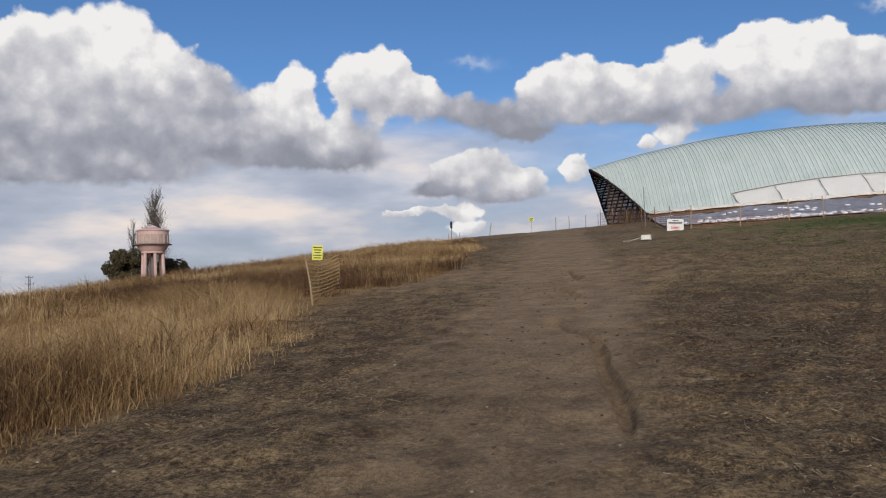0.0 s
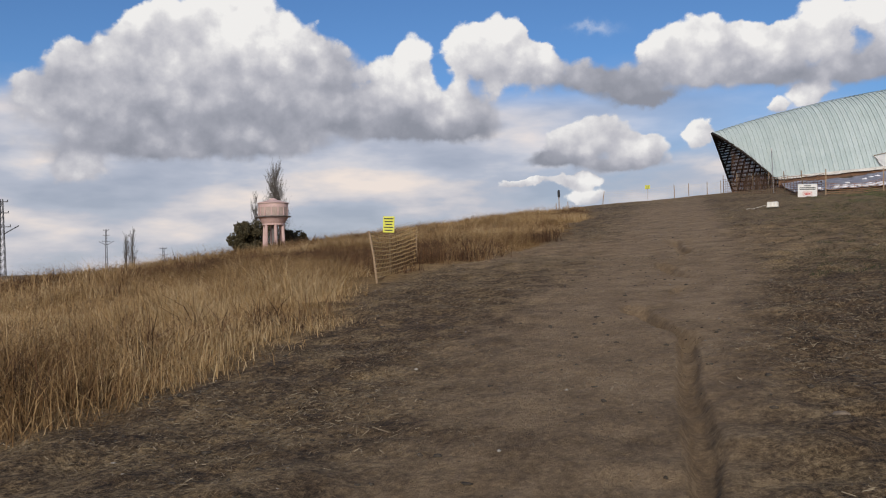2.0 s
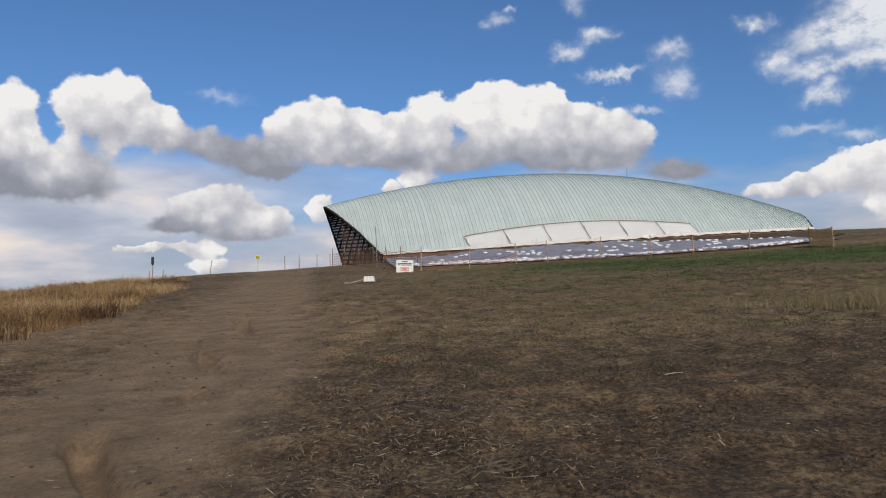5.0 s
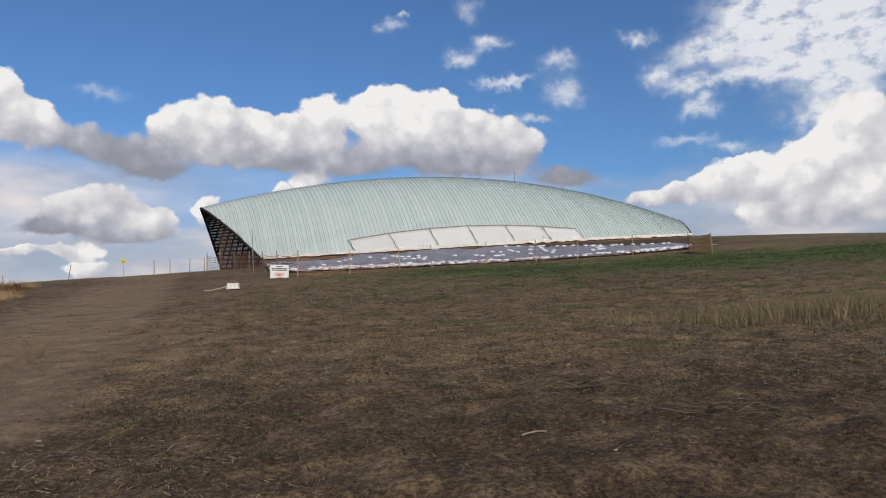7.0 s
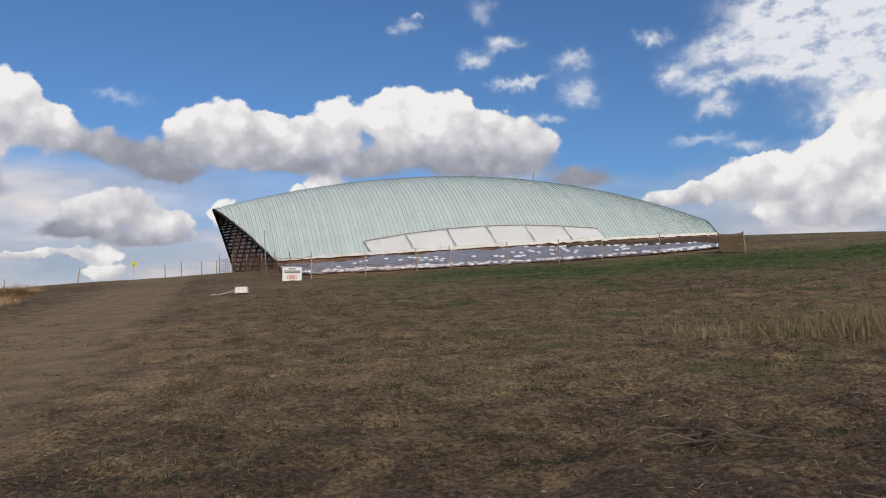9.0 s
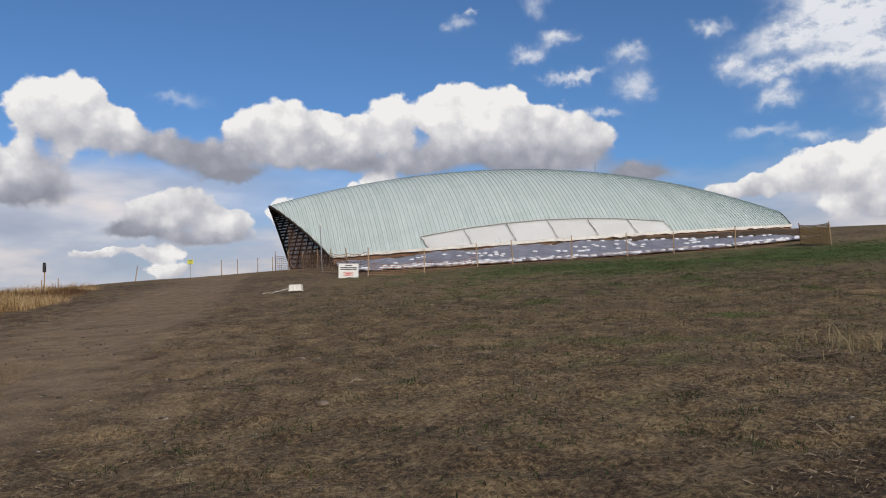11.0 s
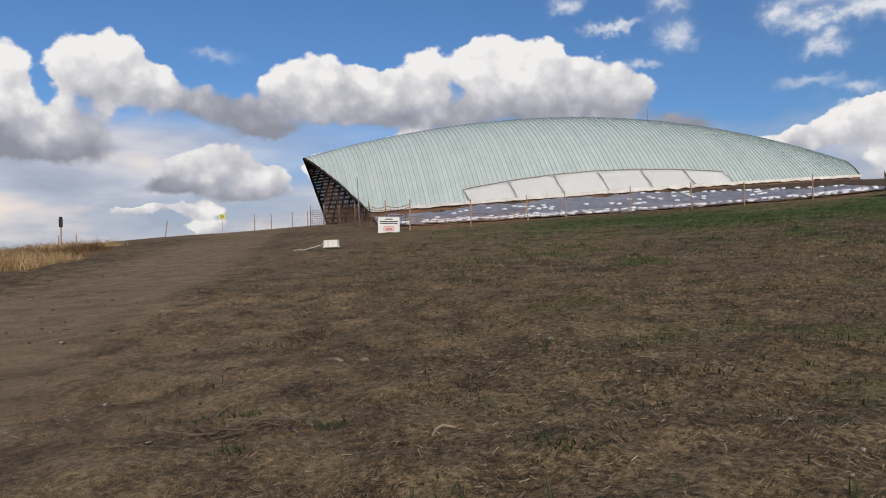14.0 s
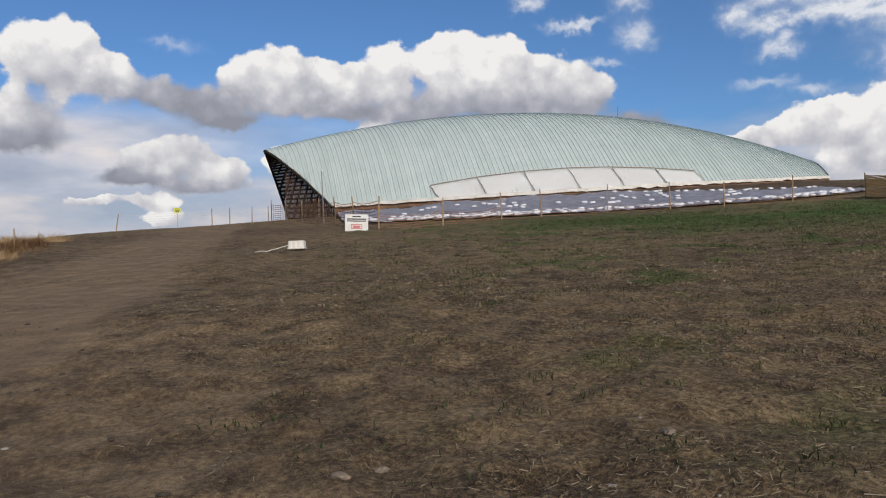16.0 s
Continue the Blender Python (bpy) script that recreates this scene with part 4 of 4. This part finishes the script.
def bare_poplar(x, y, height, seed, label, spread=0.30, limbs=170):
    rnd = random.Random(seed)
    g = float(hill(x, y))
    t = thing("poplar_tree", pose(x, y, g), label, "tree", "bare poplars")
    bm = bmesh.new()
    tube(bm, [(0, 0, -0.4), (0.05, 0, height * 0.35), (-0.06, 0.05, height * 0.7), (0, 0, height * 0.96)], [height * 0.018, height * 0.013, height * 0.007, 0.02], 8)
    part("trunk", bm, BARK, t)
    bm = bmesh.new()
    for k in range(limbs):
        u = rnd.uniform(0.05, 0.9)
        a = rnd.uniform(0, 6.283)
        branch(bm, (0, 0, height * u), (math.cos(a) * spread * 1.6, math.sin(a) * spread * 1.6, 1.0), height * 0.25 * (1.15 - u * 0.8), 0.05, rnd, 2, spread)
    part("crown", bm, BARK, t, "upright bare grey branches")
    return t


def leafy_bush(x, y, width, height, seed, label):
    """A broad shrub: several stems and a crown of many small leaf tufts with gaps."""
    rnd = random.Random(seed)
    g = float(hill(x, y))
    t = thing("bush", pose(x, y, g), label, "bush")
    bm = bmesh.new()
    for k in range(7):
        a = rnd.uniform(0, 6.283)
        tube(bm, [(0, 0, -0.3), (width * 0.12 * math.cos(a), width * 0.12 * math.sin(a), height * 0.35), (width * 0.3 * math.cos(a), width * 0.3 * math.sin(a), height * 0.75)], [0.16, 0.1, 0.03], 5)
    part("stems", bm, BARK, t)
    lobes = [(rnd.uniform(-0.40, 0.40) * width, rnd.uniform(-0.35, 0.35) * width, rnd.uniform(0.45, 0.88) * height, rnd.uniform(0.10, 0.20) * width) for _ in range(60)]
    bm = bmesh.new()
    for _ in range(15000):
        lx, ly, lz, lr = rnd.choice(lobes)
        d = Vector((rnd.gauss(0, 1), rnd.gauss(0, 1), rnd.gauss(0, 1))).normalized() * lr * rnd.uniform(0.55, 1.08)
        c = Vector((lx, ly, lz)) + d
        if c.z < 0.1:
            continue
        u = Vector((rnd.gauss(0, 1), rnd.gauss(0, 1), rnd.gauss(0, 1))).normalized()
        w = u.orthogonal().normalized()
        s = rnd.uniform(0.16, 0.38)
        bm.faces.new([bm.verts.new(c + q) for q in (u * s, w * s * 0.6, -u * s * 0.8, -w * s * 0.6)])
    part("crown", bm, LEAF, t, "dense dark leaves")
    return t


def pylon(x, y, height, label):
    g = float(hill(x, y))
    t = thing("power_pylon", pose(x, y, g, 0, 0, 35), label, "pylon", "power pylons")
    half = lambda z: 0.62 - 0.42 * z / height  # noqa: E731
    for sx in (-1, 1):
        for sy in (-1, 1):
            part("leg", tube(bmesh.new(), [(sx * half(0), sy * half(0), -0.3), (sx * half(height), sy * half(height), height)], 0.09, 4), PYLON, t)
    z = 0.0
    while z < height - 1:
        for s in (-1, 1):
            part("brace", tube(bmesh.new(), [(-half(z), s * half(z), z), (half(z + 1.3), s * half(z + 1.3), z + 1.3)], 0.05, 4), PYLON, t)
            part("brace", tube(bmesh.new(), [(s * half(z), half(z), z), (s * half(z + 1.3), -half(z + 1.3), z + 1.3)], 0.05, 4), PYLON, t)
        z += 1.3
    for zz, w in ((height - 0.5, 1.1), (height - 2.6, 1.2), (height - 5.2, 1.5)):
        part("cross_arm", box(bmesh.new(), (0, 0, zz), (2 * w, 0.16, 0.16)), PYLON, t)
        for s in (-1, 1):
            part("insulator", rod(bmesh.new(), (s * w * 0.95, 0, zz), (s * w * 0.95, 0, zz + 0.4), 0.08), BLACK, t)
    for s in (-1, 1):
        part("stay_arm", tube(bmesh.new(), [(s * 0.2, 0, height - 6.6), (s * 2.9, 0, height - 5.0)], 0.11, 4), PYLON, t)
    return t


water_tower()
bare_poplar(-117.0, 185.5, 28.3 - float(hill(-117.0, 185.5)), 3, "tall bare poplar behind the water tower", 0.22)
bare_poplar(-121.5, 183.0, 20.5 - float(hill(-121.5, 183)), 9, "slim bare poplar beside the water tower", 0.2, 40)
bare_poplar(-185.6, 208.1, 14.5 - float(hill(-185.6, 208.1)), 5, "distant slim bare poplar", 0.12, 40)
bare_poplar(-187.0, 206.7, 13.6 - float(hill(-187.6, 206.1)), 6, "distant slim bare poplar", 0.12, 40)
leafy_bush(-118.0, 175.0, 9.6, 15.0 - float(hill(-120, 175)), 4, "dark leafy tree beside the water tower")
leafy_bush(-108.0, 178.0, 8.0, 12.0 - float(hill(-108, 178)), 8, "dark leafy shrub behind the water tower")
pylon(-129.4, 112.0, 15.6 - float(hill(-129.4, 112.0)), "dark steel lattice pylon with cross arms")
pylon(-245.8, 259.8, 18.9 - float(hill(-245.8, 259.8)), "distant dark steel lattice pylon")
pylon(-180.3, 216.4, 9.0 - float(hill(-180.3, 216.4)), "low distant steel pylon")


# ---------------------------------------------------------------- grass, litter, clods
def blades(name, x, y, heights, widths, tints, mat, rng, lean=0.35, lift=0.0, curl=0.5):
    """Bent blades, three triangles each, standing on the land."""
    n = len(x)
    z = land(x, y) - 0.02 + lift
    a = rng.uniform(0, 2 * np.pi, n)
    side = np.stack([np.cos(a), np.sin(a), 0 * a], 1)
    b = rng.uniform(0, 2 * np.pi, n)
    tip = np.stack([np.cos(b), np.sin(b), 0 * b], 1) * (heights * np.abs(rng.normal(0, lean, n)))[:, None]
    root = np.stack([x, y, z], 1)
    up = np.stack([0 * x, 0 * x, heights], 1)
    w = side * widths[:, None]
    mid = root + up * 0.55 + tip * 0.55 * curl
    v = np.stack([root - w, root + w, mid - w * 0.8, mid + w * 0.8, root + up * 0.97 + tip], 1).reshape(-1, 3)
    k = np.arange(n)[:, None] * 5
    tris = np.concatenate([k + [0, 1, 3], k + [0, 3, 2], k + [2, 3, 4]])
    return sheet_mesh(name, v, tris, mat, {"tint": np.repeat(np.clip(tints, 0, 1), 5)})


def scatter(rng, count, x0, x1, y0, y1):
    return rng.uniform(x0, x1, count), rng.uniform(y0, y1, count)


def clearing(x, y):
    """True on the trodden spot round the low net."""
    return ((x + 5.9) / 1.15) ** 2 + ((y - 16.9) / 3.0) ** 2 < 1.0


def tall_grass():
    rng = np.random.default_rng(11)
    xs, ys, hs, ws, ts = [], [], [], [], []
    for count, x0, x1, y0, y1, per, width in ((17000, -13, -4, 3, 27, 12, 0.0035), (14000, -30, -8, 4, 48, 9, 0.0062), (8000, -22, -5, 26, 64, 8, 0.009), (9000, -60, -16, 10, 75, 6, 0.014)):
        cx, cy = scatter(rng, count, x0, x1, y0, y1)
        weed = fractal(cx, cy, 0.17, 3) + 0.25 * fractal(cx, cy, 0.9, 2)
        keep = ~clearing(cx, cy) & (cx < grass_edge(cy) + rng.normal(0, 0.22, count)) & (weed < 0.27 + rng.normal(0, 0.08, count))
        cx, cy, weed = cx[keep], cy[keep], weed[keep]
        height = 0.34 + 0.55 * fractal(cx, cy, 0.45, 3) + 0.4 * fractal(cx, cy, 1.6, 2) + rng.normal(0, 0.09, len(cx))
        height *= np.clip((grass_edge(cy) - cx) / 1.2 + 0.55, 0.35, 1.0)
        tint = 0.47 - 0.35 * weed + 0.65 * fractal(cx, cy, 0.9, 3) + rng.normal(0, 0.12, len(cx))
        r = 0.10 + 0.08 * rng.random(len(cx))
        for _ in range(per):
            xs.append(cx + rng.normal(0, 1, len(cx)) * r), ys.append(cy + rng.normal(0, 1, len(cx)) * r)
            hs.append(np.clip(height * rng.uniform(0.4, 1.1, len(cx)), 0.06, 0.85))
            ws.append(width * rng.uniform(0.6, 1.3, len(cx))), ts.append(tint + rng.normal(0, 0.17, len(cx)))
    ob = blades("dry_grass", *map(np.concatenate, (xs, ys, hs, ws, ts)), GRASS, rng, 1.25, curl=0.35)
    tagged(ob, "tall golden dry grass covering the slope beside the path", "grass", kind="stuff")
    # darker dead weeds in patches
    xs, ys, hs, ws, ts = [], [], [], [], []
    for count, x0, x1, y0, y1, per, width in ((11000, -14, -4, 5, 32, 11, 0.005), (9000, -36, -8, 8, 60, 10, 0.010)):
        cx, cy = scatter(rng, count, x0, x1, y0, y1)
        weed = fractal(cx, cy, 0.17, 3) + 0.25 * fractal(cx, cy, 0.9, 2)
        rim = np.exp(-(((grass_edge(cy) - cx - 0.5) / 0.8) ** 2)) * np.clip((cy - 30) / 8, 0.35, 1)
        keep = (~clearing(cx, cy) | (rng.random(count) < 0.06)) & (cx < grass_edge(cy) + rng.normal(0, 0.25, count)) & (weed + 0.28 * rim - 0.16 * np.clip((np.hypot(cx, cy) - 22) / 10, 0, 1) > 0.17 + rng.normal(0, 0.08, count))
        cx, cy = cx[keep], cy[keep]
        height = 0.40 + 0.35 * fractal(cx, cy, 0.7, 2) + rng.normal(0, 0.06, len(cx))
        tint = 0.45 + 0.7 * fractal(cx, cy, 0.8, 2)
        for _ in range(per):
            xs.append(cx + rng.normal(0, 0.14, len(cx))), ys.append(cy + rng.normal(0, 0.14, len(cx)))
            hs.append(np.clip(height * rng.uniform(0.4, 1.2, len(cx)), 0.06, 0.8))
            ws.append(width * rng.uniform(0.7, 1.6, len(cx))), ts.append(tint + rng.normal(0, 0.2, len(cx)))
    # flattened dark weeds strewn over the open slope, and round the twig heaps
    cx, cy = scatter(rng, 1500, 0.6, 15, 8, 32)
    for hx, hy in ((5.05, 14.05), (1.8, 19.75), (5.55, 12.6), (8.15, 17.6)):
        cx, cy = np.append(cx, rng.normal(hx, 0.22, 14)), np.append(cy, rng.normal(hy, 0.12, 14))
    for _ in range(16):
        xs.append(cx + rng.normal(0, 0.10, len(cx))), ys.append(cy + rng.normal(0, 0.06, len(cx)))
        hs.append(rng.uniform(0.012, 0.045, len(cx))), ws.append(rng.uniform(0.002, 0.006, len(cx))), ts.append(rng.uniform(0.0, 0.7, len(cx)))
    ob = blades("dead_weeds", *map(np.concatenate, (xs, ys, hs, ws, ts)), WEED, rng, 0.8)
    tagged(ob, "dark brown dead weeds in patches among the grass", "weeds", kind="stuff")


def short_turf():
    rng = np.random.default_rng(12)
    xs, ys, hs, ws, ts = [], [], [], [], []
    for count, x0, x1, y0, y1, per, width, tall in ((30000, 0.5, 14, 9, 30, 9, 0.0022, 0.035), (22000, 2, 45, 26, 60, 6, 0.009, 0.07)):
        cx, cy = scatter(rng, count, x0, x1, y0, y1)
        g = green_share(cx, cy)
        dry = np.clip(fractal(cx, cy, 0.35, 3) * 2 + 0.2, 0, 1) * np.clip((cx - 0.6) / 2.5, 0, 1)
        keep = rng.random(count) < np.maximum(g * 0.95, dry * 0.5)
        cx, cy, g = cx[keep], cy[keep], g[keep]
        tint = np.where(rng.random(len(cx)) < np.clip(g * 1.8, 0, 0.95), 0.3, 0.85)
        for _ in range(per):
            xs.append(cx + rng.normal(0, 0.06, len(cx))), ys.append(cy + rng.normal(0, 0.06, len(cx)))
            hs.append(tall * rng.uniform(0.35, 1.5, len(cx))), ws.append(width * rng.uniform(0.6, 1.2, len(cx)))
            ts.append(tint + rng.normal(0, 0.12, len(cx)))
    # a thicker dry tussock patch on the open slope
    cx, cy = rng.normal(11.6, 1.6, 420), rng.normal(18.9, 0.55, 420)
    for _ in range(14):
        xs.append(cx + rng.normal(0, 0.08, 420)), ys.append(cy + rng.normal(0, 0.08, 420))
        hs.append(rng.uniform(0.10, 0.34, 420)), ws.append(rng.uniform(0.003, 0.007, 420)), ts.append(0.9 + rng.normal(0, 0.1, 420))
    # low dark tufts dotted over the slope
    count = 1300
    cx, cy = scatter(rng, count, 0.8, 17, 12.5, 44)
    cx += 0.10 * (cy - 12.5) * rng.random(count)
    wide = rng.uniform(0.05, 0.32, count)
    for _ in range(36):
        xs.append(cx + rng.normal(0, 1, count) * wide), ys.append(cy + rng.normal(0, 0.55, count) * wide)
        hs.append(rng.uniform(0.02, 0.08, count)), ws.append(rng.uniform(0.0025, 0.006, count)), ts.append(np.clip(rng.normal(0.12, 0.14, count), 0, 0.5))
    ob = blades("short_turf", *map(np.concatenate, (xs, ys, hs, ws, ts)), TURF, rng, 1.1)
    tagged(ob, "short sparse green and dry turf on the open slope", "grass", kind="stuff")


def fallen_straw():
    """Loose stalks that lie on the soil."""
    rng = np.random.default_rng(13)
    parts = []
    for count, x0, x1, y0, y1, size, width in ((420000, -5, 12, 3, 29, 0.030, 0.0013), (80000, -5, 13, 3, 30, 0.045, 0.0017), (90000, -6, 22, 27, 46, 0.055, 0.004), (900, -6, 11, 2.5, 27, 0.09, 0.0026)):
        x, y = scatter(rng, count, x0, x1, y0, y1)
        p = 0.10 + 1.6 * fractal(x, y, 0.5, 4) - 0.36 * path_wear(x, y) + 0.35 * np.clip((y - 11) / 8, 0, 1) * np.clip((x - 0.5) / 3, 0, 1)
        keep = (rng.random(count) < p) & (x > grass_edge(y) - 0.5)
        parts.append((x[keep], y[keep], size * rng.uniform(0.4, 1.7, keep.sum()), width * rng.uniform(0.6, 1.5, keep.sum())))
    x, y, size, w = map(np.concatenate, zip(*parts))
    n = len(x)
    a = rng.uniform(0.0, 6.283, n)
    bend = rng.normal(0, 0.45, n)
    d0, d1 = np.stack([np.cos(a), np.sin(a)], 1), np.stack([np.cos(a + bend), np.sin(a + bend)], 1)
    mid = np.stack([x, y], 1)
    p0, p2 = mid - d0 * size[:, None] / 2, mid + d1 * size[:, None] / 2
    s = np.stack([-d0[:, 1], d0[:, 0]], 1) * w[:, None]
    rise = rng.uniform(0.003, 0.022, (n, 2))
    rows = []
    for p, r in ((p0, rise[:, 0]), (p2, rise[:, 1])):
        for sign in (-1, 1):
            q = p + sign * s
            rows.append(np.stack([q[:, 0], q[:, 1], land(q[:, 0], q[:, 1]) + r + sign * w * 0.5], 1))
    v = np.stack(rows, 1).reshape(-1, 3)
    k = np.arange(n)[:, None] * 4
    tris = np.concatenate([k + [0, 1, 3], k + [0, 3, 2]])
    tint = np.clip(rng.normal(0.56, 0.30, n), 0, 1)
    ob = sheet_mesh("fallen_straw", v, tris, STRAW, {"tint": np.repeat(tint, 4)})
    tagged(ob, "loose pale straw and dead stalks lying on the soil", "straw", kind="stuff")


def lumps(name, count, area, size, mat, seed, label, category, power=2.5):
    """Small uneven lumps half sunk in the soil."""
    rng = np.random.default_rng(seed)
    x, y = scatter(rng, count, *area)
    keep = (x > grass_edge(y) - 0.2) & (rng.random(count) < np.clip(0.55 + 1.1 * fractal(x, y, 0.6, 3), 0.05, 1))
    x, y = x[keep], y[keep]
    n = len(x)
    bm = bmesh.new()
    bmesh.ops.create_icosphere(bm, subdivisions=1, radius=1.0)
    base = np.array([v.co[:] for v in bm.verts])
    faces = np.array([[v.index for v in f.verts] for f in bm.faces])
    bm.free()
    r = size * (0.35 + rng.random(n) ** power * 2.2)
    shape = 1 + rng.normal(0, 0.2, (n, len(base)))
    v = base[None] * shape[..., None] * (r[:, None] * np.stack([rng.uniform(0.8, 1.5, n), rng.uniform(0.7, 1.2, n), rng.uniform(0.4, 0.75, n)], 1))[:, None, :]
    v += np.stack([x, y, land(x, y) + r * 0.12], 1)[:, None, :]
    tris = (faces[None] + (np.arange(n) * len(base))[:, None, None]).reshape(-1, 3)
    ob = sheet_mesh(name, v.reshape(-1, 3), tris, mat)
    return tagged(ob, label, category, kind="stuff")


def twig_pile(x, y, spread, count, seed, label):
    rnd = random.Random(seed)
    z = float(land(x, y))
    pile = thing("twig_pile", pose(x, y, z), label, "twigs", "twig piles on the slope")
    for k in range(count):
        a = rnd.uniform(0, 6.283)
        l = spread * rnd.uniform(0.4, 1.1)
        cx, cy = rnd.gauss(0, spread * 0.3), rnd.gauss(0, spread * 0.2)
        pts = []
        for i in range(5):
            u = i / 4 - 0.5
            px, py = cx + math.cos(a) * l * u + 0.06 * math.sin(i * 1.3 + k * 2.1), cy + math.sin(a) * l * u * 0.7 + 0.05 * math.sin(i * 1.7 + k)
            pts.append((px, py, float(land(x + px, y + py)) - z + 0.015 + rnd.uniform(0, 0.10) * (1 - abs(cx) / spread) * (0.5 + abs(u))))
        r = rnd.uniform(0.003, 0.0065)
        part("twig", tube(bmesh.new(), pts, [r, r, r * 0.9, r * 0.7, r * 0.4], 5), TWIG, pile)
    return pile


def stone(x, y, r, seed):
    bm = bmesh.new()
    bmesh.ops.create_icosphere(bm, subdivisions=2, radius=1.0)
    for v in bm.verts:
        k = 1 + 0.35 * noise.noise(v.co * 1.3 + Vector((seed * 2.7, 1, 0)))
        v.co = (v.co.x * r * 1.5 * k, v.co.y * r * k, v.co.z * r * 0.55 * k)
    ob = part("stone", bm, EARTHY_STONE)
    ob.matrix_basis = pose(x, y, float(land(x, y)) + r * 0.18, 0, 0, seed * 47)
    return tagged(ob, "dusty brown flat stone bedded in the soil", "stone", "stones on the slope")


def dead_stick(pts, label):
    line = [(x, y, float(land(x, y)) + 0.015 + h) for x, y, h in pts]
    return tagged(part("stick", tube(bmesh.new(), line, [0.006, 0.0065, 0.006, 0.004][: len(line)], 6), STRAW_WOOD), label, "stick", "dead sticks on the slope")


STRAW_WOOD = plain("bleached_wood", (0.18, 0.14, 0.095), (0.32, 0.26, 0.18), 14.0, 0.85, 0.3)
tall_grass()
short_turf()
fallen_straw()
lumps("soil_clods", 9000, (-6, 11, 2.5, 28), 0.010, CLOD, 21, "dark crumbs and clods of soil", "clods", 4)
lumps("pebbles", 1500, (-6, 9, 2.5, 28), 0.008, STONE, 22, "small pale pebbles strewn over the soil", "pebbles", 4)
twig_pile(5.05, 14.05, 0.62, 26, 1, "heap of dark dead twigs and stalks")
twig_pile(1.8, 19.75, 0.5, 14, 2, "flat heap of dead stalks by a hollow")
twig_pile(1.4, 9.05, 0.4, 10, 3, "few dead stalks on bare soil")
twig_pile(1.72, 8.0, 0.45, 14, 4, "tangle of dead stalks on bare soil")
twig_pile(1.6, 11.15, 0.35, 9, 5, "few dead stalks on bare soil")
twig_pile(1.7, 9.65, 0.35, 9, 6, "few dead stalks on bare soil")
twig_pile(5.3, 19.05, 0.5, 12, 7, "scattered dead stalks on the slope")
twig_pile(7.1, 18.75, 0.5, 12, 8, "scattered dead stalks on the slope")
twig_pile(8.15, 17.6, 0.45, 12, 9, "scattered dead stalks on the slope")
twig_pile(5.55, 12.6, 0.6, 18, 10, "heap of pale dead stalks on the slope")
stone(2.4, 18.3, 0.045, 1)
stone(3.78, 21.55, 0.036, 2)
stone(2.15, 21.4, 0.035, 3)
stone(0.7, 7.07, 0.035, 4)
stone(2.35, 21.55, 0.03, 5)
stone(-6.6, 17.9, 0.04, 6)
dead_stick([(2.66, 19.27, 0), (2.68, 19.33, 0.01), (2.72, 19.37, 0.015), (2.78, 19.38, 0)], "bleached curved stick on the soil")
dead_stick([(3.90, 12.55, 0), (3.95, 12.58, 0.01), (4.02, 12.59, 0.012), (4.09, 12.57, 0)], "bleached curved stick on the soil")
